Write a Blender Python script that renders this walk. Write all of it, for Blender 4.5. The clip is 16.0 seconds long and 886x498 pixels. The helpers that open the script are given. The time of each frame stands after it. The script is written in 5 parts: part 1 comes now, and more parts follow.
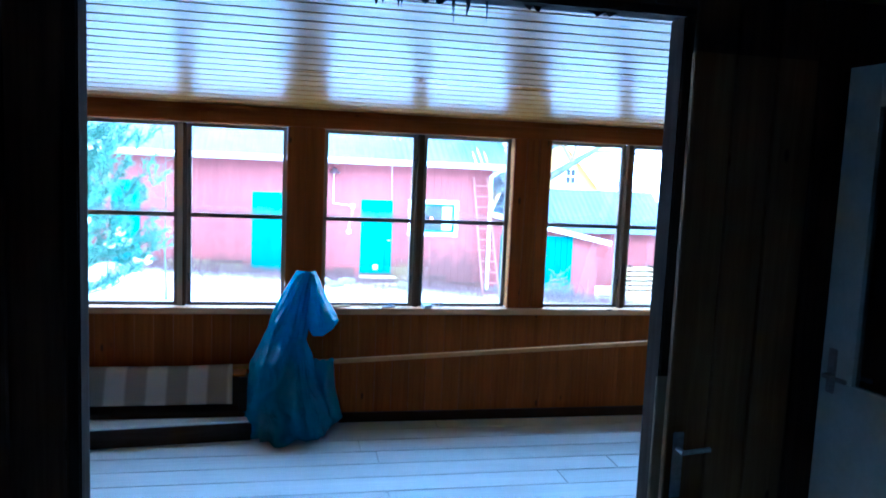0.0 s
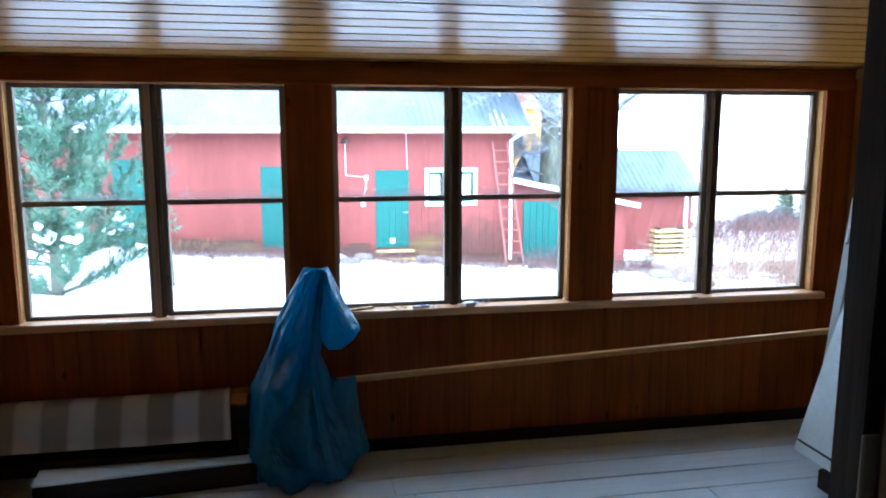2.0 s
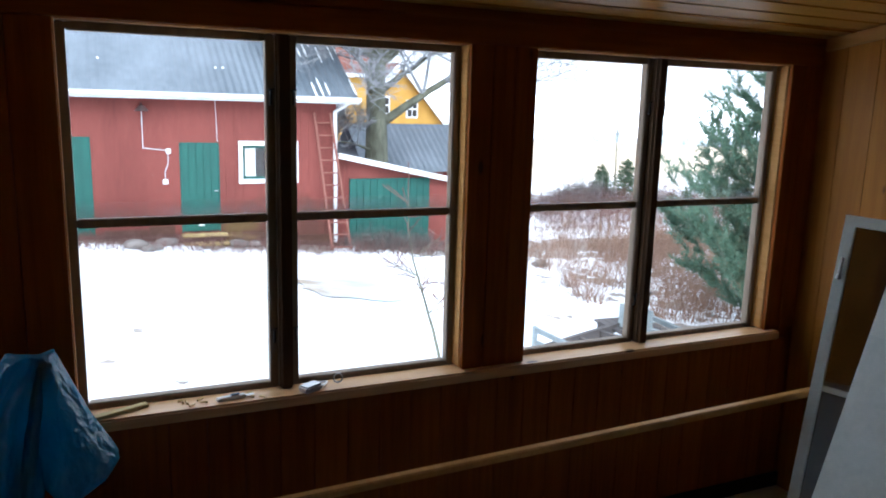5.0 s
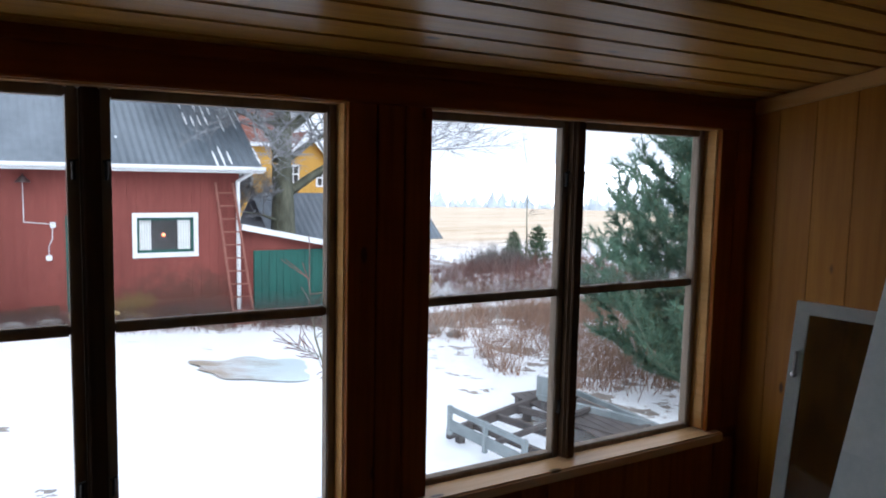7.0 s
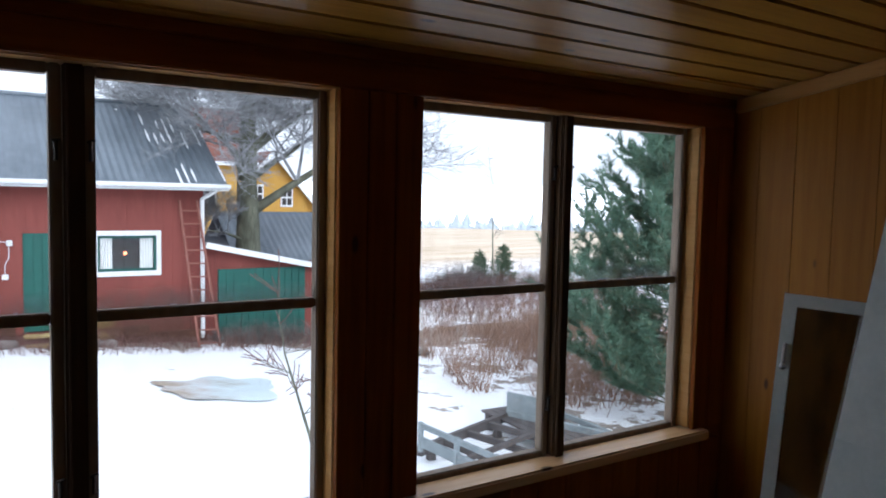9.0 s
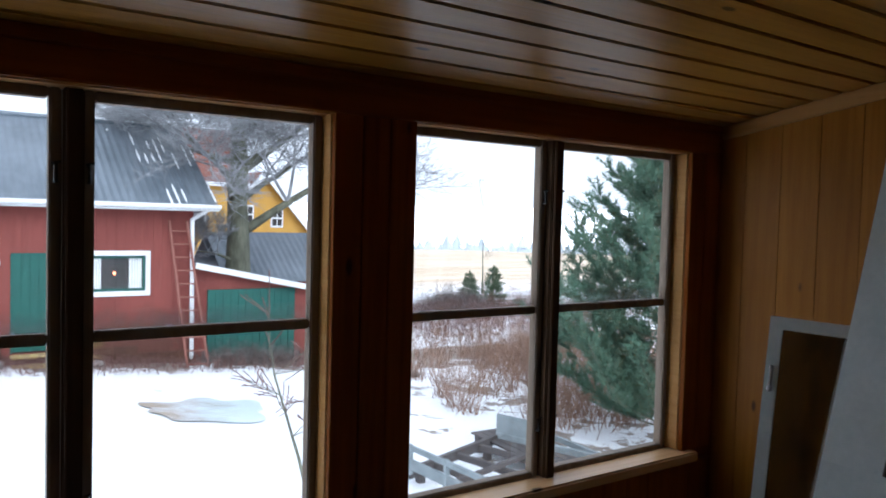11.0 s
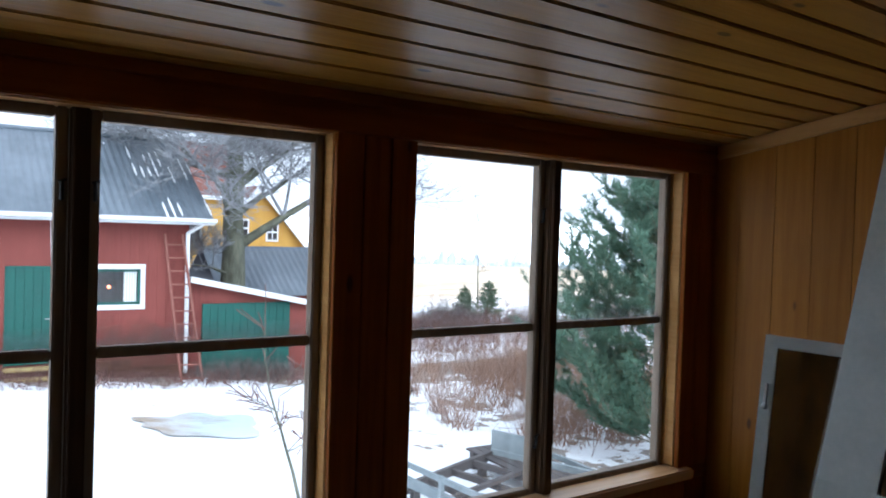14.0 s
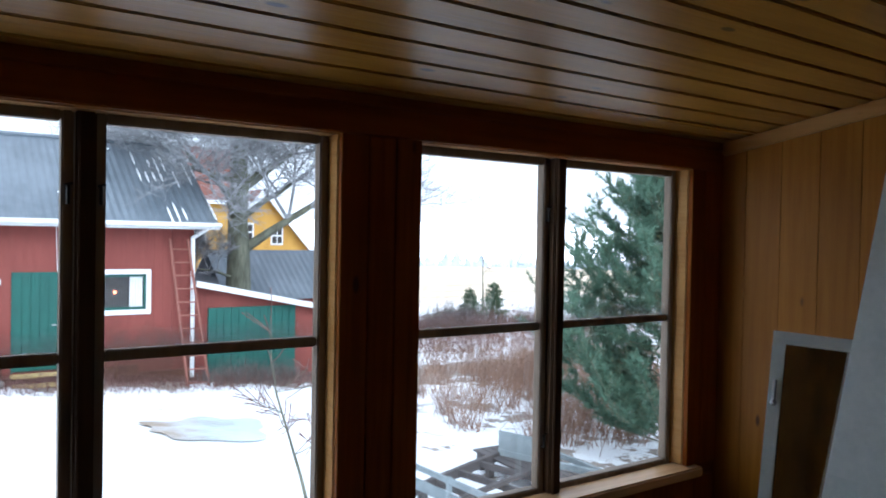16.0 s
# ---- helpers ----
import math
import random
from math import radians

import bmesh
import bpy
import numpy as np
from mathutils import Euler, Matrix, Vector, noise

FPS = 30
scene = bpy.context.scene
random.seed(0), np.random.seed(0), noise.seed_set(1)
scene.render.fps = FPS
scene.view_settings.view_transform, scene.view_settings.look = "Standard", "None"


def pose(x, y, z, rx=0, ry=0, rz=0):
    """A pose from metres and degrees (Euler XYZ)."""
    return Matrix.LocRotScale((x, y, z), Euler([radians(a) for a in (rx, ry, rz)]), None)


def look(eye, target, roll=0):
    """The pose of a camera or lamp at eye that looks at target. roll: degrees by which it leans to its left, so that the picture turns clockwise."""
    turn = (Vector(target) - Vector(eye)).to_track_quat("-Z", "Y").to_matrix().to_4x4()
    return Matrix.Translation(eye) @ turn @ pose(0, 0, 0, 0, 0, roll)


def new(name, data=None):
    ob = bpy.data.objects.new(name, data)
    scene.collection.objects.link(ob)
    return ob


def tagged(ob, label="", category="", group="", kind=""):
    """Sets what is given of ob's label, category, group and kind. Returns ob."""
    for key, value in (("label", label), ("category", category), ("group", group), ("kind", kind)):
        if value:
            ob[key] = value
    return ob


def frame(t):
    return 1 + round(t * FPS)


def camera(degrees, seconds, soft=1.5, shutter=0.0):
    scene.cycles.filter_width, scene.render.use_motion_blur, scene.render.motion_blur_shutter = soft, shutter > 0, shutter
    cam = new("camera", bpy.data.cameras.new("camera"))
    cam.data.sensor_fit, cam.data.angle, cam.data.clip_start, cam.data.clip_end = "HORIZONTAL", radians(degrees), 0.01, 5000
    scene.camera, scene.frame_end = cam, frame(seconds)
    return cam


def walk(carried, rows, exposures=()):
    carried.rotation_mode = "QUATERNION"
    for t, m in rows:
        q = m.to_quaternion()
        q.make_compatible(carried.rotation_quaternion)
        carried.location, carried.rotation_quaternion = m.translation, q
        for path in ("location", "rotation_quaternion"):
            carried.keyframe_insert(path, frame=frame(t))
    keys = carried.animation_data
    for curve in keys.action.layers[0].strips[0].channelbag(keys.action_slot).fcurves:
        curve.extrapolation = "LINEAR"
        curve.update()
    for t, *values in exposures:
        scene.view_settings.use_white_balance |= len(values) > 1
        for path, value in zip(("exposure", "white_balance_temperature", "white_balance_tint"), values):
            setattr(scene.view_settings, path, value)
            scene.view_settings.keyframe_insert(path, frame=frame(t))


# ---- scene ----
cam = camera(61.2, 16.0, soft=1.9)
PATH = [
    (0, (0.003, 0.107, 1.745), (0.404, 2.054, 1.528), 2.5),
    (0.5, (0.011, 0.31, 1.744), (0.253, 2.28, 1.501), 0.8),
    (1, (0.07, 0.532, 1.713), (0.248, 2.508, 1.466), 1.7),
    (1.5, (0.089, 0.859, 1.726), (0.181, 2.835, 1.429), 1.4),
    (2, (0.058, 1.161, 1.716), (0.42, 3.104, 1.411), 0.0),
    (2.5, (0.061, 1.457, 1.728), (0.514, 3.378, 1.401), 0.8),
    (3, (0.126, 1.752, 1.736), (0.532, 3.686, 1.428), 2.0),
    (3.5, (0.145, 2.012, 1.733), (0.646, 3.909, 1.346), 1.2),
    (4, (0.135, 2.275, 1.748), (0.901, 4.08, 1.354), -0.7),
    (4.5, (0.21, 2.49, 1.742), (1.059, 4.27, 1.41), 0.6),
    (5, (0.321, 2.677, 1.748), (1.136, 4.464, 1.373), 1.6),
    (7.5, (0.676, 3.187, 1.764), (1.726, 4.881, 1.595), 1.2),
    (8, (0.671, 3.202, 1.764), (1.713, 4.901, 1.6), 1.6),
    (8.5, (0.634, 3.2, 1.711), (1.677, 4.905, 1.646), 2.0),
    (9, (0.607, 3.21, 1.669), (1.712, 4.871, 1.534), 1.2),
    (11.5, (0.579, 3.181, 1.677), (1.713, 4.827, 1.614), 1.6),
    (12, (0.573, 3.179, 1.68), (1.711, 4.823, 1.627), 1.9),
    (12.5, (0.566, 3.179, 1.682), (1.714, 4.816, 1.633), 1.9),
    (13, (0.56, 3.172, 1.683), (1.716, 4.802, 1.621), 1.8),
    (13.5, (0.557, 3.174, 1.682), (1.709, 4.809, 1.625), 1.8),
    (14, (0.557, 3.174, 1.684), (1.696, 4.818, 1.646), 1.8),
    (14.5, (0.556, 3.179, 1.681), (1.684, 4.829, 1.635), 2.0),
    (15, (0.55, 3.177, 1.681), (1.685, 4.823, 1.644), 2.0),
    (15.5, (0.546, 3.173, 1.681), (1.666, 4.83, 1.666), 1.4),
    (16, (0.555, 3.177, 1.678), (1.684, 4.828, 1.644), 1.1),
]

EXPOSURES = [
    (0.0, 3.25, 3600, -1),
    (1.0, 3.25, 4050, 3),
    (1.5, 2.9, 4350, 3),
    (2.2, 2.5, 4750, 4),
    (3.0, 2.2, 5150, 5),
    (3.5, 1.75, 5250, 6),
    (4.0, 1.5, 5400, 6),
    (5.2, 1.3, 5550, 8),
    (7.4, 0.55, 5700, 10),
    (11.4, 0.75, 5550, 9),
    (16.0, 0.95, 5400, 7),
]
walk(cam, [(t, look(eye, target, roll)) for t, eye, target, roll in PATH], EXPOSURES)

# ---- light: an overcast winter day ----
world = bpy.data.worlds.new("overcast")
scene.world = world
world.use_nodes = True
wn, wl = world.node_tree.nodes, world.node_tree.links
sky = wn.new("ShaderNodeTexSky")
sky.sky_type, sky.sun_disc = "NISHITA", False
sky.sun_elevation, sky.sun_rotation = radians(38), radians(200)
sky.air_density, sky.dust_density, sky.ozone_density = 1.0, 6.0, 1.0
grey = wn.new("ShaderNodeHueSaturation")
grey.inputs["Saturation"].default_value = 0.3
wl.new(sky.outputs[0], grey.inputs["Color"])
veil = wn.new("ShaderNodeMix")
veil.data_type = "RGBA"
veil.inputs[0].default_value = 0.8
veil.inputs[7].default_value = (7.4, 7.7, 8.3, 1)
wl.new(grey.outputs[0], veil.inputs[6])
wl.new(veil.outputs[2], wn["Background"].inputs["Color"])
wn["Background"].inputs["Strength"].default_value = 0.15
sun = new("sun", bpy.data.lights.new("sun", "SUN"))
sun.data.energy, sun.data.angle, sun.data.color = 0.7, radians(40), (1.0, 0.98, 0.95)
sun.matrix_world = look((-10, -28, 24), (0, 0, 0))


# ---- materials ----
class Nodes:
    """A small wrapper that adds shader nodes to one material."""

    def __init__(self, name):
        self.mat = bpy.data.materials.new(name)
        self.mat.use_nodes = True
        self.tree = self.mat.node_tree
        self.bsdf = self.tree.nodes["Principled BSDF"]
        self.coord = self.tree.nodes.new("ShaderNodeTexCoord")
        self.info = self.tree.nodes.new("ShaderNodeObjectInfo")

    def add(self, kind, **inputs):
        node = self.tree.nodes.new(kind)
        for key, value in inputs.items():
            self.plug(node, key, value)
        return node

    def plug(self, node, key, value):
        key = key.replace("_", " ")
        socket = node.inputs[int(key[1:])] if key[0] == "i" and key[1:].isdigit() else node.inputs[key]
        if isinstance(value, bpy.types.NodeSocket):
            self.tree.links.new(value, socket)
        else:
            socket.default_value = value

    def math(self, op, a, b=0.0, c=0.0):
        node = self.tree.nodes.new("ShaderNodeMath")
        node.operation = op
        for i, v in enumerate((a, b, c)):
            self.plug(node, "i%d" % i, v)
        return node.outputs[0]

    def space(self, scale=(1, 1, 1), shuffle=0.0):
        """Object coordinates, stretched, and shifted from piece to piece."""
        node = self.tree.nodes.new("ShaderNodeMapping")
        self.tree.links.new(self.coord.outputs["Object"], node.inputs["Vector"])
        node.inputs["Scale"].default_value = scale
        if shuffle:
            node.vector_type = "POINT"
            comb = self.tree.nodes.new("ShaderNodeCombineXYZ")
            for i, k in enumerate((1.0, 1.7, 2.3)):
                self.tree.links.new(self.math("MULTIPLY", self.info.outputs["Random"], shuffle * k), comb.inputs[i])
            self.tree.links.new(comb.outputs[0], node.inputs["Location"])
        return node.outputs[0]

    def noise(self, vector, scale, detail=4.0, rough=0.6):
        return self.add("ShaderNodeTexNoise", Vector=vector, Scale=scale, Detail=detail, Roughness=rough).outputs[0]

    def ramp(self, fac, stops):
        node = self.tree.nodes.new("ShaderNodeValToRGB")
        el = node.color_ramp.elements
        while len(el) < len(stops):
            el.new(0.5)
        for e, (p, c) in zip(el, stops):
            e.position, e.color = p, (*c, 1) if len(c) == 3 else c
        self.tree.links.new(fac, node.inputs[0])
        return node.outputs[0]

    def mix(self, fac, a, b, mode="MIX"):
        node = self.tree.nodes.new("ShaderNodeMix")
        node.data_type, node.blend_type = "RGBA", mode
        self.plug(node, "i0", fac)
        for i, v in ((6, a), (7, b)):
            self.plug(node, "i%d" % i, v if isinstance(v, bpy.types.NodeSocket) else (*v, 1))
        return node.outputs[2]

    def done(self, color=None, rough=None, bump=None, strength=0.3, distance=0.01, **more):
        if color is not None:
            self.plug(self.bsdf, "Base Color", color if isinstance(color, bpy.types.NodeSocket) else (*color, 1))
        if rough is not None:
            self.plug(self.bsdf, "Roughness", rough)
        if bump is not None:
            node = self.add("ShaderNodeBump", Height=bump, Strength=strength, Distance=distance)
            self.tree.links.new(node.outputs[0], self.bsdf.inputs["Normal"])
        for key, value in more.items():
            self.plug(self.bsdf, key, value)
        return self.mat


def grain_material(name, dark, light, axis, rough=0.4, knots=True, knot_color=(0.06, 0.025, 0.01), tint=0.3, strength=0.25, shine=0.12):
    """Sawn or lacquered boards: long grain along one axis, knots, and boards that differ."""
    n = Nodes(name)
    along = {"x": (1.2, 26, 26), "y": (26, 1.2, 26), "z": (26, 26, 1.2)}[axis]
    fibre = n.noise(n.space(along, 9.0), 1.6, 5.0, 0.65)
    band = n.noise(n.space([a * 0.16 for a in along], 7.0), 1.3, 2.0, 0.5)
    fac = n.math("ADD", n.math("MULTIPLY", fibre, 0.6), n.math("MULTIPLY", band, 0.4))
    color = n.ramp(fac, [(0.32, dark), (0.68, light)])
    color = n.mix(n.math("MULTIPLY", n.info.outputs["Random"], tint), color, [c * 0.6 for c in dark])
    relief = fibre
    if knots:
        squash = {"x": (2.2, 5.5, 5.5), "y": (5.5, 2.2, 5.5), "z": (5.5, 5.5, 2.2)}[axis]
        cell = n.add("ShaderNodeTexVoronoi", Vector=n.space(squash, 5.0), Scale=1.25)
        spot = n.ramp(cell.outputs["Distance"], [(0.05, (1, 1, 1)), (0.085, (0, 0, 0))])
        color = n.mix(n.math("MULTIPLY", spot, 0.9), color, knot_color)
    gloss = n.math("MULTIPLY_ADD", band, 0.2, rough - 0.1)
    return n.done(color, gloss, relief, strength, 0.004, Specular_IOR_Level=shine)


def plain_material(name, a, b, scale=6.0, rough=0.6, fine=60.0, strength=0.15, distance=0.004, metal=0.0, stretch=(1, 1, 1), **more):
    """A surface that varies at two scales."""
    n = Nodes(name)
    big = n.noise(n.space(stretch, 3.0), scale, 4.0, 0.6)
    small = n.noise(n.space(stretch, 3.0), fine, 3.0, 0.6)
    fac = n.math("ADD", n.math("MULTIPLY", big, 0.7), n.math("MULTIPLY", small, 0.3))
    color = n.ramp(fac, [(0.35, a), (0.65, b)])
    gloss = n.math("MULTIPLY_ADD", big, 0.24, rough - 0.12)
    return n.done(color, gloss, n.math("ADD", small, big), strength, distance, Metallic=metal, **more)


# light put into the pine: backlit window wall darker, end wall and linings paler
PINE_V = grain_material("lacquered_pine_upright_shaded", (0.17, 0.042, 0.003), (0.36, 0.112, 0.009), "z", 0.5, shine=0.08)
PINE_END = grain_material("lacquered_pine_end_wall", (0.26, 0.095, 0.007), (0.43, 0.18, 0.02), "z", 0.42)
PINE_H = grain_material("lacquered_pine_level_shaded", (0.17, 0.042, 0.003), (0.36, 0.112, 0.009), "x", 0.5, shine=0.08)
# skylight on the sill's top is put into this paler pine
SILL_PINE = grain_material("skylit_sill_pine", (0.52, 0.28, 0.12), (0.76, 0.49, 0.25), "x", 0.36, shine=0.3)
# shade on the mullions' room side is put into this darker brown
MULLION_WOOD = grain_material("shaded_brown_mullion_wood", (0.05, 0.028, 0.014), (0.11, 0.062, 0.03), "z", 0.5, knots=False, tint=0.1)
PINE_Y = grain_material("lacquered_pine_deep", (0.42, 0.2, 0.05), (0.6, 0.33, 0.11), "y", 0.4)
CEIL_WOOD = grain_material("varnished_ceiling_board", (0.27, 0.108, 0.01), (0.48, 0.235, 0.03), "x", 0.3, tint=0.22, strength=0.4, shine=0.3)
GROOVE = plain_material("dark_board_joint", (0.02, 0.012, 0.006), (0.035, 0.02, 0.01))
BARE_PINE = grain_material("greyed_bare_pine", (0.36, 0.27, 0.18), (0.56, 0.44, 0.31), "z", 0.5, knots=False, tint=0.1)
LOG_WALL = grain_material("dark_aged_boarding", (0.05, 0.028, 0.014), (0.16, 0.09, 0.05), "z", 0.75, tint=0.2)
LEAF_WOOD = grain_material("knotty_brown_door_planks", (0.14, 0.075, 0.03), (0.32, 0.19, 0.09), "z", 0.6, tint=0.25, knot_color=(0.025, 0.012, 0.006))
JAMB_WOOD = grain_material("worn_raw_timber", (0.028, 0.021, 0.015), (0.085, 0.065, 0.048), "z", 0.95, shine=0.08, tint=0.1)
FLOOR_PAINT = grain_material("worn_grey_floor_paint", (0.56, 0.64, 0.67), (0.74, 0.8, 0.82), "x", 0.32, knots=False, tint=0.25, strength=0.35, shine=0.5)
DARK_WOOD = grain_material("dark_stained_wood", (0.018, 0.011, 0.007), (0.05, 0.03, 0.02), "x", 0.5, knots=False)
SASH_PAINT = grain_material("brown_sash_paint", (0.2, 0.15, 0.11), (0.33, 0.26, 0.195), "z", 0.5, knots=False, tint=0.1)
WHITE_PAINT = plain_material("aged_white_paint", (0.62, 0.69, 0.66), (0.78, 0.83, 0.8), 5.0, 0.45, 45.0, 0.12)
STEEL = plain_material("dull_steel", (0.35, 0.35, 0.36), (0.55, 0.55, 0.55), 30.0, 0.35, 120.0, 0.1, 0.001, 1.0)
DARK_IRON = plain_material("blackened_iron", (0.03, 0.028, 0.026), (0.09, 0.085, 0.08), 30.0, 0.5, 120.0, 0.1, 0.001, 0.6)
BRASS = plain_material("tarnished_brass", (0.3, 0.2, 0.08), (0.5, 0.36, 0.16), 40.0, 0.4, 140.0, 0.1, 0.001, 1.0)


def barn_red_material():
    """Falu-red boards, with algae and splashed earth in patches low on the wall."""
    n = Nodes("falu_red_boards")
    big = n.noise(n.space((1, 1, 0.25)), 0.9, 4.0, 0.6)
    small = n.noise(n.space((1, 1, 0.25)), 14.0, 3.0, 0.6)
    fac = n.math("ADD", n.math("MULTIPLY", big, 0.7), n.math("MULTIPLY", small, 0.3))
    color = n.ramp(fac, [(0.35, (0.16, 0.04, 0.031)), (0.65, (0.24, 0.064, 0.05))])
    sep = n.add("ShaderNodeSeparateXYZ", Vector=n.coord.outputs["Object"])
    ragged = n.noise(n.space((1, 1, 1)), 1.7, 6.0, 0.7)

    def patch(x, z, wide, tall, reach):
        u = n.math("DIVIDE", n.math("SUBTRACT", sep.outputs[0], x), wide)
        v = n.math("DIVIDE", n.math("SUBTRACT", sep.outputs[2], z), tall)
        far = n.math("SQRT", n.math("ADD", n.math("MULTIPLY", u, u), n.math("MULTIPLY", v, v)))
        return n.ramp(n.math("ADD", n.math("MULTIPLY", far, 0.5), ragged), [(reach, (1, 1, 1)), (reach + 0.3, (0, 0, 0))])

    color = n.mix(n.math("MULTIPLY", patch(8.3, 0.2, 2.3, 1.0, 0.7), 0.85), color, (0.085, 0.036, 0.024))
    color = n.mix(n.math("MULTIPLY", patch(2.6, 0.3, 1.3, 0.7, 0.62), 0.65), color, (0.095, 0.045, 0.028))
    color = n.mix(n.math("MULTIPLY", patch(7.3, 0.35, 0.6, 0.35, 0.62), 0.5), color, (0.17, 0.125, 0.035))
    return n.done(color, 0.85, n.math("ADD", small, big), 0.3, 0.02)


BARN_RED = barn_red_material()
BARN_STAIN = plain_material("weathered_plinth_boards", (0.06, 0.026, 0.018), (0.13, 0.062, 0.038), 0.8, 0.9, 12.0, 0.4, 0.02)
GREEN_PAINT = plain_material("green_door_paint", (0.01, 0.075, 0.06), (0.016, 0.11, 0.085), 3.0, 0.6, 30.0, 0.2, 0.01, stretch=(1, 1, 0.3))
WHITE_TRIM = plain_material("white_outdoor_paint", (0.68, 0.69, 0.7), (0.82, 0.83, 0.83), 3.0, 0.6)
ROOF_GREY = plain_material("grey_corrugated_roofing", (0.08, 0.1, 0.12), (0.18, 0.21, 0.24), 0.7, 0.36, 9.0, 0.2, 0.01, stretch=(1, 0.3, 1))
TILE_RED = plain_material("weathered_clay_roof", (0.15, 0.055, 0.04), (0.25, 0.1, 0.07), 1.0, 0.8, 12.0)
YELLOW = plain_material("ochre_house_paint", (0.46, 0.25, 0.045), (0.58, 0.34, 0.07), 1.5, 0.8, 20.0, stretch=(1, 1, 0.3))
RUST_RED = plain_material("faded_red_ladder_paint", (0.2, 0.075, 0.055), (0.3, 0.125, 0.095), 4.0, 0.8)
SNOW_CAP = plain_material("packed_snow", (0.8, 0.83, 0.86), (0.9, 0.91, 0.93), 3.0, 0.85, 25.0, 0.3, 0.02)
BARK = plain_material("grey_bark", (0.065, 0.07, 0.048), (0.22, 0.22, 0.16), 3.0, 0.95, 18.0, 0.9, 0.06, stretch=(1, 1, 0.35))
TWIG = plain_material("dark_twigs", (0.08, 0.075, 0.068), (0.2, 0.19, 0.18), 3.0, 0.95, 18.0)
# crown twigs are paled for haze as well as a dusting of snow
SNOW_HAZE_TWIG = plain_material("snow_dusted_hazed_twigs", (0.14, 0.14, 0.14), (0.4, 0.41, 0.43), 2.0, 0.95, 18.0)
GREY_WOOD = plain_material("weathered_grey_planks", (0.17, 0.2, 0.21), (0.33, 0.37, 0.38), 2.0, 0.85, 22.0, 0.35, 0.01)
DARK_PLANK = plain_material("dark_grey_brown_planks", (0.05, 0.045, 0.045), (0.12, 0.105, 0.1), 2.0, 0.8, 22.0, 0.35, 0.01)
PALE_PLANK = plain_material("fresh_sawn_planks", (0.4, 0.3, 0.12), (0.55, 0.43, 0.2), 3.0, 0.8, 25.0)
STONE = plain_material("field_stones", (0.12, 0.11, 0.1), (0.3, 0.28, 0.26), 2.0, 0.9, 20.0, 0.5, 0.03)
LINEN = plain_material("white_curtain_cloth", (0.74, 0.75, 0.75), (0.84, 0.85, 0.85), 6.0, 0.9)
ROOM_DARK = plain_material("dim_interior", (0.02, 0.018, 0.016), (0.035, 0.03, 0.028))


def foliage_material(name, a, b, rough=0.6):
    n = Nodes(name)
    island = n.add("ShaderNodeNewGeometry").outputs["Random Per Island"]
    broad = n.noise(n.space((1, 1, 1)), 0.9, 3.0)
    fac = n.math("ADD", n.math("MULTIPLY", island, 0.5), n.math("MULTIPLY", broad, 0.5))
    return n.done(n.ramp(fac, [(0.2, a), (0.8, b)]), rough)


NEEDLES = foliage_material("pine_needles", (0.05, 0.11, 0.07), (0.14, 0.24, 0.16))
PALE_NEEDLES = foliage_material("grey_green_pine_needles", (0.06, 0.13, 0.08), (0.16, 0.26, 0.165))
FIR_NEEDLES = foliage_material("fir_needles", (0.025, 0.07, 0.03), (0.08, 0.15, 0.07))
STEMS = foliage_material("reddish_brown_stems", (0.14, 0.08, 0.058), (0.42, 0.27, 0.19), 0.9)
RED_STEMS = foliage_material("dark_red_stems", (0.09, 0.045, 0.04), (0.22, 0.12, 0.1), 0.9)
# aerial haze is mixed into the far wood's pale blue-grey colour
HAZED_TREES = foliage_material("haze_toned_wood", (0.46, 0.52, 0.57), (0.64, 0.69, 0.73), 0.95)


def glass_material():
    n = Nodes("window_glass")
    tree = n.tree
    clear = n.add("ShaderNodeBsdfTransparent", Color=(0.975, 0.975, 0.965, 1))
    gloss = n.add("ShaderNodeBsdfGlossy", Color=(1, 1, 1, 1), Roughness=0.02)
    edge = n.add("ShaderNodeLayerWeight", Blend=0.5).outputs["Facing"]
    shine = n.math("MULTIPLY_ADD", n.math("POWER", edge, 5.0), 0.6, 0.03)
    both = n.add("ShaderNodeMixShader", i0=shine, i1=clear.outputs[0], i2=gloss.outputs[0])
    haze = n.add("ShaderNodeBsdfDiffuse", Color=(0.8, 0.82, 0.85, 1))
    smear = n.noise(n.space((5, 5, 2)), 2.0, 5.0, 0.7)
    amount = n.math("MULTIPLY", n.ramp(smear, [(0.5, (0, 0, 0)), (0.85, (1, 1, 1))]), 0.025)
    # a film of frost where snow lies along the glazing bar outside
    height = n.add("ShaderNodeSeparateXYZ", Vector=n.coord.outputs["Object"]).outputs[2]
    above = n.ramp(n.math("MULTIPLY_ADD", height, 10.0, -13.8), [(0.0, (1, 1, 1)), (0.6, (0, 0, 0))])
    below = n.math("GREATER_THAN", height, 1.372)
    frost = n.math("MULTIPLY", n.math("MULTIPLY", above, below), n.math("MULTIPLY", smear, 0.5))
    amount = n.math("ADD", amount, frost)
    last = n.add("ShaderNodeMixShader", i0=amount, i1=both.outputs[0], i2=haze.outputs[0])
    tree.links.new(last.outputs[0], tree.nodes["Material Output"].inputs["Surface"])
    return n.mat


GLASS = glass_material()


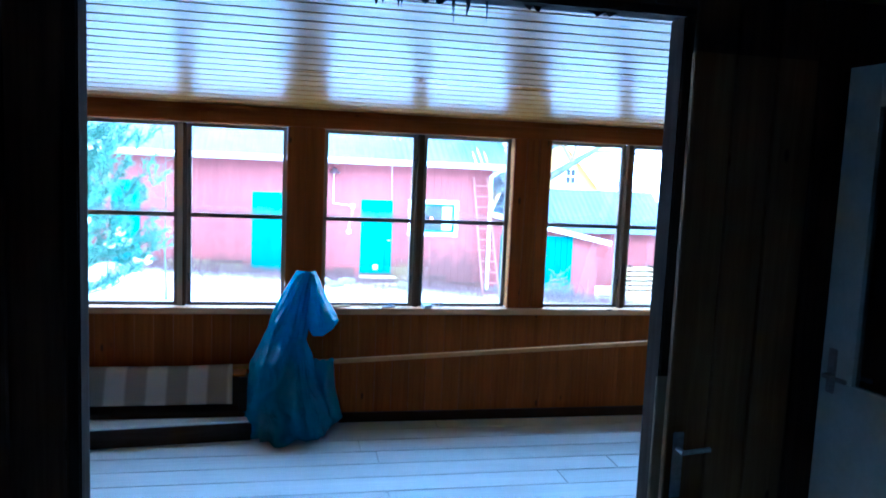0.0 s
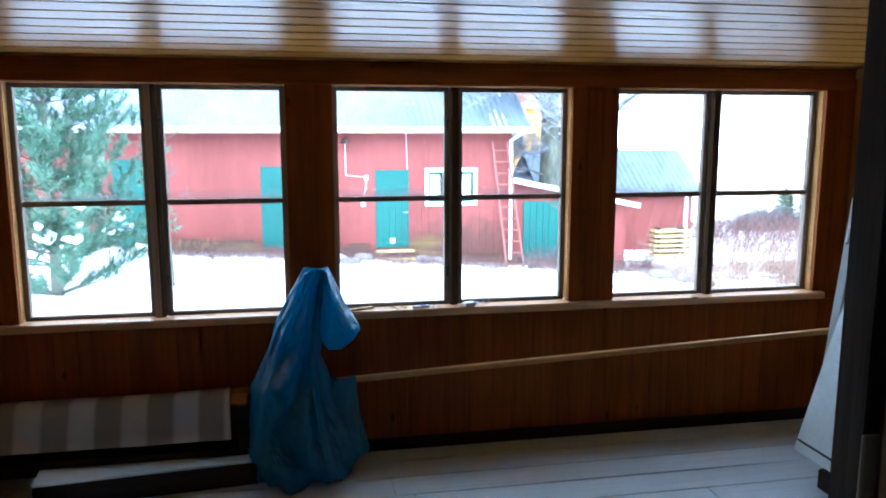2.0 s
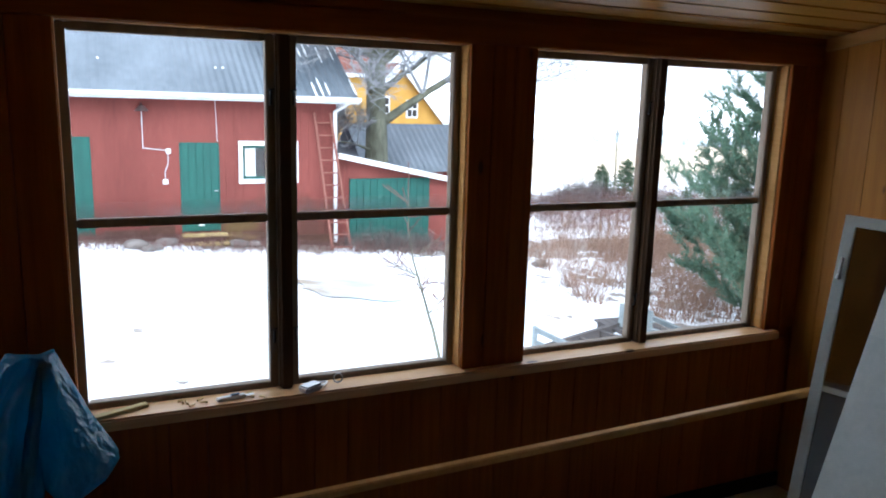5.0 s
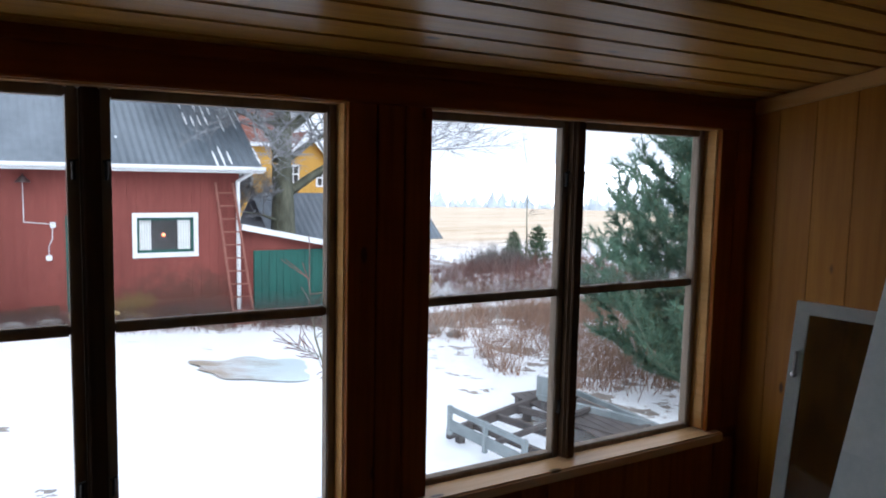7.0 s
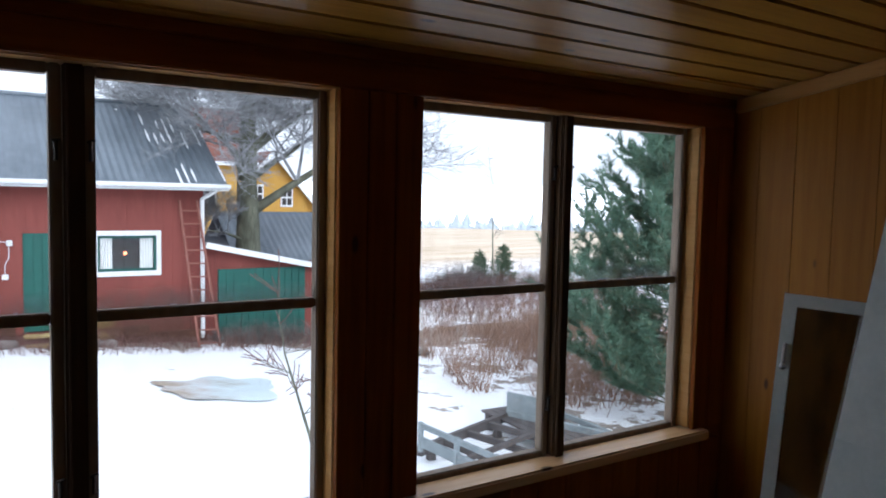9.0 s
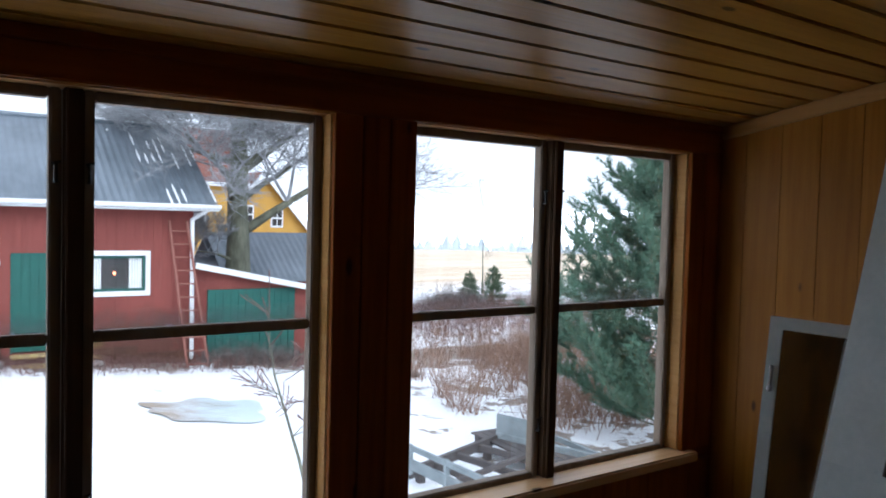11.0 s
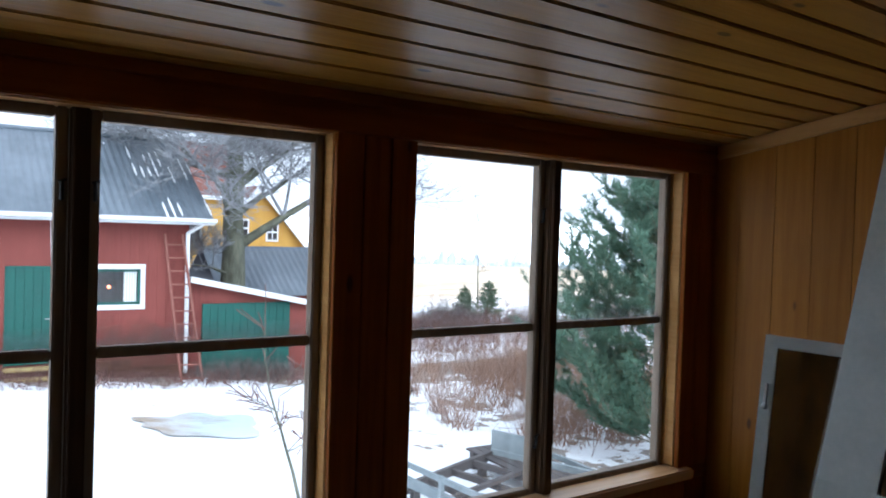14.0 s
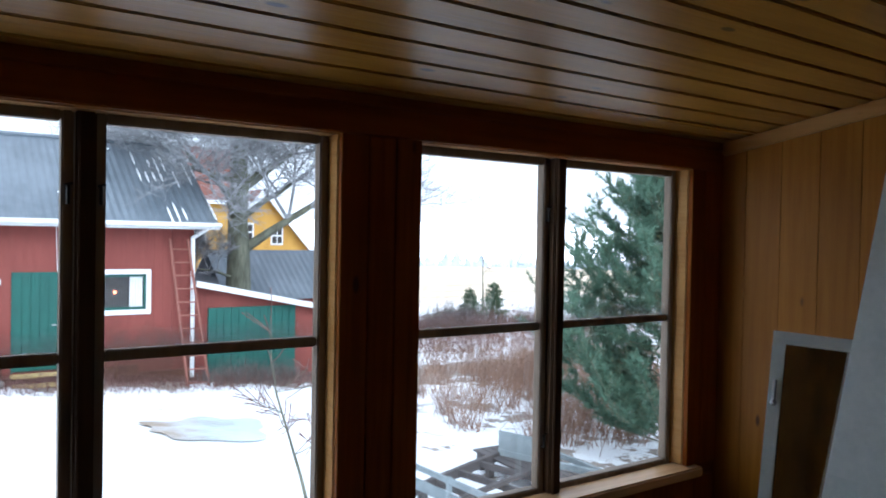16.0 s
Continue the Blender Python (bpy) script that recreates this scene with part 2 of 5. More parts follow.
def dark_pane_material():
    n = Nodes("dark_tinted_old_glass")
    # dark tint stands in for the dim reflections in the old panes
    film = n.ramp(n.noise(n.space((3, 3, 1)), 3.0, 5.0, 0.65), [(0.3, (0.3, 0.3, 0.26)), (0.7, (0.62, 0.61, 0.54))])
    clear = n.add("ShaderNodeBsdfTransparent", Color=film)
    gloss = n.add("ShaderNodeBsdfGlossy", Color=(1, 1, 1, 1), Roughness=0.04)
    both = n.add("ShaderNodeMixShader", i0=0.14, i1=clear.outputs[0], i2=gloss.outputs[0])
    n.tree.links.new(both.outputs[0], n.tree.nodes["Material Output"].inputs["Surface"])
    return n.mat


OLD_GLASS = dark_pane_material()


def bag_material():
    n = Nodes("blue_bin_bag_film")
    crease = n.noise(n.space((1, 1, 0.5)), 9.0, 5.0, 0.65)
    color = n.ramp(crease, [(0.3, (0.025, 0.09, 0.125)), (0.7, (0.08, 0.235, 0.3))])
    wide = n.math("ABSOLUTE", n.math("SUBTRACT", n.noise(n.space((1, 1, 0.4)), 11.0, 2.0, 0.4), 0.5))
    tight = n.math("ABSOLUTE", n.math("SUBTRACT", n.noise(n.space((1, 1, 0.6)), 30.0, 2.0, 0.4), 0.5))
    height = n.math("ADD", n.math("MULTIPLY", wide, -3.0), n.math("MULTIPLY", tight, -1.0))
    n.done(color, 0.24, height, 1.0, 0.03, Specular_IOR_Level=1.0)
    film = n.add("ShaderNodeBsdfTranslucent", Color=(0.05, 0.55, 0.82, 1))
    both = n.add("ShaderNodeMixShader", i0=0.42, i1=n.bsdf.outputs[0], i2=film.outputs[0])
    n.tree.links.new(both.outputs[0], n.tree.nodes["Material Output"].inputs["Surface"])
    return n.mat


BAG = bag_material()


def rug_material():
    """A woven rug with broad stripes across its length."""
    n = Nodes("striped_rag_rug")
    sep = n.add("ShaderNodeSeparateXYZ", Vector=n.coord.outputs["Object"])
    wave = n.math("SINE", n.math("MULTIPLY", sep.outputs[0], 26.0))
    weave = n.noise(n.space((90, 90, 260)), 1.0, 2.0)
    color = n.ramp(n.math("MULTIPLY_ADD", wave, 0.5, 0.5), [(0.38, (0.86, 0.84, 0.78)), (0.6, (0.46, 0.41, 0.35))])
    color = n.mix(n.math("MULTIPLY", weave, 0.2), color, (0.3, 0.28, 0.26))
    return n.done(color, 0.95, weave, 0.5, 0.004)


RUG = rug_material()


def ground_material():
    """Snow with thawed patches; stubble shows through on the far field."""
    n = Nodes("patchy_snow")
    sep = n.add("ShaderNodeSeparateXYZ", Vector=n.coord.outputs["Object"])
    broad = n.noise(n.space((1, 1, 1)), 0.28, 6.0, 0.62)
    fine = n.noise(n.space((1, 1, 1)), 3.2, 5.0, 0.7)
    tuft = n.noise(n.space((1, 1, 1)), 1.1, 6.0, 0.72)
    snow = n.ramp(fine, [(0.3, (0.8, 0.82, 0.85)), (0.7, (0.9, 0.91, 0.92))])
    earth = n.ramp(fine, [(0.3, (0.09, 0.065, 0.045)), (0.7, (0.24, 0.17, 0.11))])
    side = n.math("MULTIPLY_ADD", sep.outputs[0], 0.2, -1.35)
    side = n.math("MINIMUM", n.math("MAXIMUM", side, 0.0), 0.62)
    wallward = n.math("MINIMUM", n.math("MULTIPLY_ADD", sep.outputs[1], 0.28, -5.4), n.math("MULTIPLY_ADD", sep.outputs[1], -0.5, 11.1))
    wallward = n.math("MULTIPLY", n.math("MAXIMUM", wallward, 0.0), 1.7)
    thaw = n.math("GREATER_THAN", n.math("ADD", n.math("ADD", tuft, n.math("MULTIPLY", wallward, 0.3)), n.math("MULTIPLY", side, 0.17)), 0.66)
    color = n.mix(n.math("MULTIPLY", thaw, 0.85), snow, earth)
    stubble = n.ramp(n.noise(n.space((0.25, 3.5, 1)), 0.35, 6.0, 0.7), [(0.35, (0.5, 0.36, 0.22)), (0.62, (0.76, 0.64, 0.5))])
    far = n.math("MINIMUM", n.math("MAXIMUM", n.math("MULTIPLY_ADD", sep.outputs[1], 0.12, -4.2), 0.0), 1.0)
    color = n.mix(far, color, stubble)
    return n.done(color, 0.9, n.math("ADD", fine, broad), 0.35, 0.06)


GROUND = ground_material()


def puddle_material():
    n = Nodes("slushy_meltwater")
    cloud = n.noise(n.space((1, 1, 1)), 1.6, 5.0, 0.65)
    sep = n.add("ShaderNodeSeparateXYZ", Vector=n.coord.outputs["Object"])
    silt = n.math("ADD", cloud, n.math("MULTIPLY_ADD", sep.outputs[0], 0.16, -0.72))
    color = n.ramp(silt, [(0.3, (0.44, 0.39, 0.31)), (0.44, (0.6, 0.61, 0.59)), (0.58, (0.72, 0.8, 0.84))])
    return n.done(color, 0.2, n.noise(n.space((1, 1, 1)), 4.0), 0.1, 0.02)


PUDDLE = puddle_material()


# ---- building helpers ----
def base_of(ob):
    place = Vector((0, 0, 0))
    while ob is not None:
        place += ob.location
        ob = ob.parent
    return place


def part(name, bm, material, parent=None, label="", smooth=False):
    """Links a bmesh, drawn in world places, as one mesh object under a thing or part."""
    shift = base_of(parent)
    for v in bm.verts:
        v.co -= shift
    mesh = bpy.data.meshes.new(name)
    bm.to_mesh(mesh)
    bm.free()
    for p in mesh.polygons:
        p.use_smooth = smooth
    mesh.materials.append(material)
    ob = new(name, mesh)
    ob.parent = parent
    if label:
        ob["label"] = label
    return ob


def raw_part(name, verts, faces, material, parent=None, label="", smooth=False):
    mesh = bpy.data.meshes.new(name)
    shift = base_of(parent)
    mesh.from_pydata([tuple(Vector(v) - shift) for v in verts], [], faces)
    mesh.polygons.foreach_set("use_smooth", [smooth] * len(mesh.polygons))
    mesh.materials.append(material)
    ob = new(name, mesh)
    ob.parent = parent
    if label:
        ob["label"] = label
    return ob


def thing(name, base, label, category, kind="", group=""):
    ob = new(name)
    ob.location = base
    ob.empty_display_size = 0.1
    return tagged(ob, label, category, group, kind)


def box(bm, x0, x1, y0, y1, z0, z1, bevel=0.0, turn=None):
    """A box between two corners, with worn edges, laid down by a matrix if one is given."""
    m = Matrix.Translation(((x0 + x1) / 2, (y0 + y1) / 2, (z0 + z1) / 2)) @ Matrix.Diagonal((x1 - x0, y1 - y0, z1 - z0, 1))
    made = bmesh.ops.create_cube(bm, size=1, matrix=m)["verts"]
    if bevel:
        edges = list({e for v in made for e in v.link_edges})
        made = list({v for f in bmesh.ops.bevel(bm, geom=edges, offset=bevel, segments=2, affect="EDGES")["faces"] for v in f.verts})
    if turn is not None:
        for v in {w for u in made for f in u.link_faces for w in f.verts}:
            v.co = turn @ v.co
    return bm


def boxed(*args, **more):
    return box(bmesh.new(), *args, **more)


def rod(bm, a, b, r0, r1=None, sides=8):
    """A tapered rod from a to b."""
    a, b = Vector(a), Vector(b)
    r1 = r0 if r1 is None else r1
    turn = (b - a).to_track_quat("Z", "Y").to_matrix().to_4x4()
    m = Matrix.Translation((a + b) / 2) @ turn
    bmesh.ops.create_cone(bm, cap_ends=True, segments=sides, radius1=r0, radius2=r1, depth=(b - a).length, matrix=m)
    return bm


def structure(ob, label, category):
    return tagged(ob, label, category, "", "structure")


# ---- the porch: plan ----
X0, X1 = -1.55, 3.2          # side walls
Y0, Y1 = 2.82, 5.05            # inner wall and window wall, room side
GLASS_Y = 5.15
EAVE, SLOPE = 2.075, 0.155     # ceiling at the window wall, rise per metre


def ceiling_z(y):
    return EAVE + SLOPE * (Y1 - y)


SILL_Z, HEAD_Z = 0.775, 1.965
OPENINGS = [(-1.345, -0.005), (0.195, 1.51), (1.74, 3.035)]
GLASSES = [((-1.30, -0.727), (-0.62, -0.052)), ((0.24, 0.805), (0.903, 1.464)), ((1.785, 2.310), (2.41, 2.986))]

# floor: wide grey-painted planks along the porch, and the dark room's own planks behind
floor = structure(part("floor", boxed(-2.6, 3.4, -2.6, 5.3, -0.12, -0.024), GROOVE), "worn grey-painted plank floor of the porch", "floor")

# window wall: backing, cut by three openings
wall_north = structure(new("wall_north"), "varnished pine board wall under and between three windows", "wall")
solid = bmesh.new()
for x0, x1, z0, z1 in [(X0 - 0.15, X1 + 0.15, -0.1, SILL_Z), (X0 - 0.15, X1 + 0.15, HEAD_Z, 2.3), (X0 - 0.15, OPENINGS[0][0], SILL_Z, HEAD_Z),
                       (OPENINGS[0][1], OPENINGS[1][0], SILL_Z, HEAD_Z), (OPENINGS[1][1], OPENINGS[2][0], SILL_Z, HEAD_Z),
                       (OPENINGS[2][1], X1 + 0.15, SILL_Z, HEAD_Z)]:
    box(solid, x0, x1, Y1 + 0.022, 5.172, z0, z1)
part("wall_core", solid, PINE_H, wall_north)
wall_east = structure(new("wall_east"), "varnished upright pine boards on the end wall", "wall")
part("wall_core", boxed(X1 + 0.02, X1 + 0.15, Y0 - 0.1, 5.172, -0.1, 2.75), PINE_V, wall_east)
wall_west = structure(new("wall_west"), "varnished upright pine boards on the other end wall", "wall")
part("wall_core", boxed(X0 - 0.15, X0 - 0.02, Y0 - 0.1, 5.172, -0.1, 2.75), PINE_V, wall_west)

# inner wall with the wide doorway, seen from the dark room
DOOR_X0, DOOR_X1, DOOR_Z = -0.665, 1.41, 2.335
wall_inner = structure(new("wall_inner"), "dark old boarded wall round a wide opening", "wall")
core = bmesh.new()
box(core, -2.6, DOOR_X0 - 0.03, Y0 - 0.10, Y0 - 0.005, -0.1, 2.75)
box(core, DOOR_X1 + 0.03, 3.4, Y0 - 0.10, Y0 - 0.005, -0.1, 2.75)
box(core, DOOR_X0 - 0.03, DOOR_X1 + 0.03, Y0 - 0.10, Y0 - 0.005, DOOR_Z + 0.02, 2.75)
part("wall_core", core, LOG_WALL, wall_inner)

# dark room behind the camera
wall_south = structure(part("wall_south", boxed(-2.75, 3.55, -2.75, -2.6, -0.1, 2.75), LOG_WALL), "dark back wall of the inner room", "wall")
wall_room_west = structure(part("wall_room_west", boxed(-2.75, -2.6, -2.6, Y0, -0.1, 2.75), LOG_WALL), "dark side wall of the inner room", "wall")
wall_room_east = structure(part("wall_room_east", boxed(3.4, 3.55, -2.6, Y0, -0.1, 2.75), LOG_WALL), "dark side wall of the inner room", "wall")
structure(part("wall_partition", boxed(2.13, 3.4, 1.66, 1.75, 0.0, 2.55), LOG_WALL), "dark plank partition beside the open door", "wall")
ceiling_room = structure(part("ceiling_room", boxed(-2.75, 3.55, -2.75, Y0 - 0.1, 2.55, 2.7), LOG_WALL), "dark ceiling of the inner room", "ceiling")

# porch ceiling: sloping varnished boards with dark joints
bm = bmesh.new()
tilt = Matrix.Translation((0, Y1, EAVE)) @ Matrix.Rotation(-math.atan(SLOPE), 4, "X")
step, depth = 0.108, 2.5
rows = int(depth / step) + 1
for i in range(rows):
    y_a = 0.05 - i * step
    box(bm, X0 - 0.02, X1 + 0.02, y_a - step + 0.01, y_a, 0.0, 0.02, 0.003, tilt)
ceiling = structure(part("ceiling", bm, CEIL_WOOD), "sloping varnished tongue-and-groove board ceiling", "ceiling")
structure(part("ceiling_backing", box(bmesh.new(), X0 - 0.3, X1 + 0.3, -2.45, 0.23, 0.018, 0.09, 0, tilt), GROOVE), "dark backing behind the ceiling boards", "ceiling")

# windows: lined openings, fixed posts, sashes with one glazing bar and two panes each
def sash(window, gx0, gx1, hinge_left):
    """One casement: four rails round two panes, with a glazing bar, hinges and a catch."""
    leaf = tagged(new("sash"), "", "")
    leaf.parent = window
    leaf["label"] = "brown-painted casement with one glazing bar"
    gz0, gz1, bar, w = 0.805, 1.932, 1.371, 0.026
    y0, y1 = GLASS_Y - 0.022, GLASS_Y + 0.018
    for name, args in (("stile", (gx0 - w, gx0, y0, y1, gz0 - w, gz1 + w)), ("stile", (gx1, gx1 + w, y0, y1, gz0 - w, gz1 + w)),
                       ("rail", (gx0, gx1, y0, y1, gz0 - w, gz0)), ("rail", (gx0, gx1, y0, y1, gz1, gz1 + w)),
                       ("glazing_bar", (gx0, gx1, y0 + 0.006, y1 - 0.004, bar - 0.014, bar + 0.014))):
        part(name, boxed(*args, bevel=0.004), SASH_PAINT, leaf)
    for z0, z1 in ((gz0, bar - 0.014), (bar + 0.014, gz1)):
        pane = part("pane", boxed(gx0, gx1, GLASS_Y - 0.0015, GLASS_Y + 0.0015, z0, z1), GLASS, leaf)
        pane.visible_shadow = False
    cx = gx1 + w * 0.5 if hinge_left else gx0 - w * 0.5
    for z in (0.97, 1.76):
        hook = rod(bmesh.new(), (cx, y0 - 0.012, z - 0.022), (cx, y0 - 0.012, z + 0.022), 0.0045)
        rod(hook, (cx, y0, z - 0.02), (cx, y0 - 0.014, z - 0.02), 0.004)
        rod(hook, (cx - 0.008, y0 - 0.012, z + 0.02), (cx + 0.01, y0 - 0.013, z + 0.026), 0.0035)
        part("catch", hook, DARK_IRON, leaf, "small dark iron hook catch")
    return leaf


for number, ((ox0, ox1), pair) in enumerate(zip(OPENINGS, GLASSES), 1):
    window = structure(new("window_%d" % number), "double pine-framed casement window, shut", "window")
    lining = 0.02
    for name, args in (("lining_side", (ox0, ox0 + lining, Y1 + 0.023, 5.174, SILL_Z + 0.015, HEAD_Z)), ("lining_side", (ox1 - lining, ox1, Y1 + 0.023, 5.174, SILL_Z + 0.015, HEAD_Z)),
                       ("lining_head", (ox0 + lining, ox1 - lining, Y1 + 0.023, 5.174, HEAD_Z - lining + 0.012, HEAD_Z))):
        part(name, boxed(*args, bevel=0.003), PINE_Y, window)
    post_a, post_b = pair[0][1] + 0.026, pair[1][0] - 0.026
    part("mullion", boxed(post_a, post_b, GLASS_Y - 0.05, GLASS_Y + 0.022, SILL_Z + 0.012, HEAD_Z - 0.01, bevel=0.004), MULLION_WOOD, window)
    part("mullion_cover", boxed(post_a + 0.006, post_b - 0.006, GLASS_Y - 0.062, GLASS_Y - 0.05, SILL_Z + 0.012, HEAD_Z - 0.012, bevel=0.003), MULLION_WOOD, window)
    # window 1 alone has a pale strip up the left of its mullion
    if number == 1:
        part("cover_strip", boxed(post_a + 0.002, post_a + 0.034, GLASS_Y - 0.072, GLASS_Y - 0.063, SILL_Z + 0.014, HEAD_Z - 0.014, bevel=0.002), BARE_PINE, window, "pale tan strip up the left of the mullion")
    sash(window, *pair[0], True)
    sash(window, *pair[1], False)

# one long sill board under all windows
sill = structure(part("window_sill", boxed(X0 + 0.002, X1 - 0.115, Y1 - 0.03, 5.13, SILL_Z - 0.028, SILL_Z + 0.012, bevel=0.007), SILL_PINE), "long varnished pine sill board under the windows", "sill")
structure(part("trim_head", boxed(X0 + 0.002, X1 - 0.002, Y1 - 0.012, Y1 + 0.002, EAVE - 0.035, EAVE + 0.0, bevel=0.004), PINE_H), "pine strip between window wall and ceiling", "trim")
slant = bmesh.new()
box(slant, X1 - 0.018, X1 + 0.002, -2.2, 0.0, -0.055, -0.002, 0.005, tilt)
structure(part("trim_slant", slant, PINE_Y), "pale pine moulding along the sloping ceiling edge", "trim")
slant = bmesh.new()
box(slant, X0 - 0.002, X0 + 0.018, -2.2, 0.0, -0.055, -0.002, 0.005, tilt)
structure(part("trim_slant", slant, PINE_Y), "pale pine moulding along the sloping ceiling edge", "trim")
# skirting is coloured dark for the shade along the wall's foot
structure(part("baseboard", boxed(X0 + 0.002, X1 - 0.002, Y1 - 0.016, Y1 - 0.001, 0.0, 0.07, bevel=0.004), DARK_WOOD), "skirting board along the window wall, coloured dark for the shade there", "baseboard")

# doorway lining: worn timber on both sides and across the head, ragged above
doorway = structure(new("door_1"), "wide doorless opening lined with worn raw timber", "doorway")
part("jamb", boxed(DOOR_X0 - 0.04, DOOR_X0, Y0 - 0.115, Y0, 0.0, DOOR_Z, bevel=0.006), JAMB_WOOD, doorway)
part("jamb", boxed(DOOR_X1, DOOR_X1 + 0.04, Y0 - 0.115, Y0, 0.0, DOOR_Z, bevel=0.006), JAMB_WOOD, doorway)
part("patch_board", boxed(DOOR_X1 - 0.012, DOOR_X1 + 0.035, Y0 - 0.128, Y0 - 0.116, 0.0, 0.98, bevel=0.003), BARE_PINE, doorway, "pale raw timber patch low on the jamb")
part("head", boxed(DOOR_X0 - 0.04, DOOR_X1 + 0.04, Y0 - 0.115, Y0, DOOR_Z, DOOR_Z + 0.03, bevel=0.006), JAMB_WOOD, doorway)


# ---- outdoors: ground ----
def ground_z(x, y):
    side = max(-14.0, min(11.0, x))
    z = -1.55 - 0.072 * (side - 1.5)
    away = math.hypot(x, y - 5)
    if away > 85:
        z -= (away - 85) * 0.05 * min(1.0, (away - 85) / 60)
    near = max(0.0, 1 - away / 60)
    return z + 0.09 * near * noise.noise(Vector((x * 0.28, y * 0.28, 0.0))) + 0.03 * near * noise.noise(Vector((x * 1.3, y * 1.3, 4.0)))


def spread(lo, hi, fine_lo, fine_hi, fine, grow):
    marks, p, d = [], fine_lo, fine
    while p < fine_hi:
        marks.append(p)
        p += fine
    while p < hi:
        marks.append(p)
        d *= grow
        p += d
    marks.append(hi)
    p, d = fine_lo - fine, fine
    while p > lo:
        marks.insert(0, p)
        d *= grow
        p -= d
    marks.insert(0, lo)
    return marks


gx, gy = spread(-1500, 1500, -12, 18, 0.3, 1.18), spread(-1500, 2500, 5.3, 30, 0.3, 1.18)
verts = [(x, y, ground_z(x, y)) for y in gy for x in gx]
w = len(gx)
faces = [(j * w + i, j * w + i + 1, (j + 1) * w + i + 1, (j + 1) * w + i) for j in range(len(gy) - 1) for i in range(w - 1)]
structure(raw_part("ground", verts, faces, GROUND, smooth=True), "snow-covered yard with thawed patches, field beyond", "ground")


def blob(cx, cy, rx, ry, seed, sides=48):
    ring = []
    for i in range(sides):
        a = i / sides * math.tau
        r = 1 + 0.55 * noise.noise(Vector((math.cos(a) * 1.6, math.sin(a) * 1.6, seed)))
        ring.append((cx + rx * r * math.cos(a), cy + ry * r * math.sin(a)))
    return ring


def flat_patch(name, ring, material, lift, label, category):
    n = len(ring)
    cx, cy = sum(p[0] for p in ring) / n, sum(p[1] for p in ring) / n
    vs, fs = [(cx, cy, ground_z(cx, cy) + lift)], []
    for k in (0.5, 1.0):
        for x, y in ring:
            px, py = cx + (x - cx) * k, cy + (y - cy) * k
            vs.append((px, py, ground_z(px, py) + lift))
    for i in range(n):
        j = (i + 1) % n
        fs += [(0, 1 + i, 1 + j), (1 + i, 1 + n + i, 1 + n + j, 1 + j)]
    return tagged(raw_part(name, vs, fs, material, smooth=True), label, category)


flat_patch("puddle", blob(4.6, 16.3, 1.05, 0.8, 3.0), PUDDLE, 0.03, "grey slushy meltwater puddle in the snow", "puddle")


# ---- red barn ----
BY = 21.05
barn = thing("barn", (-4, BY + 3, -1.6), "long red wooden barn with a grey corrugated roof", "barn")
BX0, BX1, EAVE_Z = -17.0, 5.67, 1.85
RIDGE_Y, RIDGE_Z = BY + 3.0, 3.95


def wall_with_holes(x0, x1, z0, z1, holes, y0, y1):
    """A wall along x, built round its openings from upright strips."""
    bm = bmesh.new()
    xs = sorted({x0, x1, *[h[0] for h in holes], *[h[1] for h in holes]})
    for a, b in zip(xs, xs[1:]):
        inside = [h for h in holes if h[0] <= a and b <= h[1]]
        if inside:
            _, _, ha, hb = inside[0]
            if ha > z0:
                box(bm, a, b, y0, y1, z0, ha)
            if hb < z1:
                box(bm, a, b, y0, y1, hb, z1)
        else:
            box(bm, a, b, y0, y1, z0, z1)
    return bm


BWIN = (3.35, 4.63, -0.13, 0.71)
DOORS = [(1.935, 2.825, -1.35, 0.735), (-1.02, 0.08, -1.38, 0.85), (-4.6, -3.88, -1.3, 1.05)]
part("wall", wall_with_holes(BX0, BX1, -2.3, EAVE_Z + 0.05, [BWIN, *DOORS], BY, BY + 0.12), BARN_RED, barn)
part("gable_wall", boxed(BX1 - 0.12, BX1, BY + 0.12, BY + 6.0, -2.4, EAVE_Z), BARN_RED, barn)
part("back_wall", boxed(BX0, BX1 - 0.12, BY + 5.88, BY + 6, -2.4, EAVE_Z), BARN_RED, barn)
peak = bmesh.new()
for x in (BX1 - 0.12, BX1):
    for y, z in ((BY, EAVE_Z), (BY + 6.0, EAVE_Z), (RIDGE_Y, RIDGE_Z - 0.05)):
        peak.verts.new((x, y, z))
peak.verts.ensure_lookup_table()
for ids in ((0, 1, 2), (5, 4, 3), (0, 3, 4, 1), (1, 4, 5, 2), (2, 5, 3, 0)):
    peak.faces.new([peak.verts[i] for i in ids])
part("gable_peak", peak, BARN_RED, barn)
# upright cover strips on the red boards
strips_v, strips_f = [], []
x = BX0 + 0.2
while x < BX1 - 0.1:
    zones = [(-2.2, EAVE_Z)]
    for h in (BWIN, *DOORS):
        if h[0] - 0.12 < x < h[1] + 0.1:
            zones = [(-2.2, h[2] - 0.1), (h[3] + 0.12, EAVE_Z)]
    for z0, z1 in zones:
        k = len(strips_v)
        strips_v += [(x, BY, z0), (x + 0.04, BY, z0), (x + 0.04, BY, z1), (x, BY, z1), (x, BY - 0.015, z0), (x + 0.04, BY - 0.015, z0), (x + 0.04, BY - 0.015, z1), (x, BY - 0.015, z1)]
        strips_f += [(k + 4, k + 5, k + 6, k + 7), (k, k + 4, k + 7, k + 3), (k + 1, k + 2, k + 6, k + 5)]
    x += 0.19 + 0.02 * random.random()
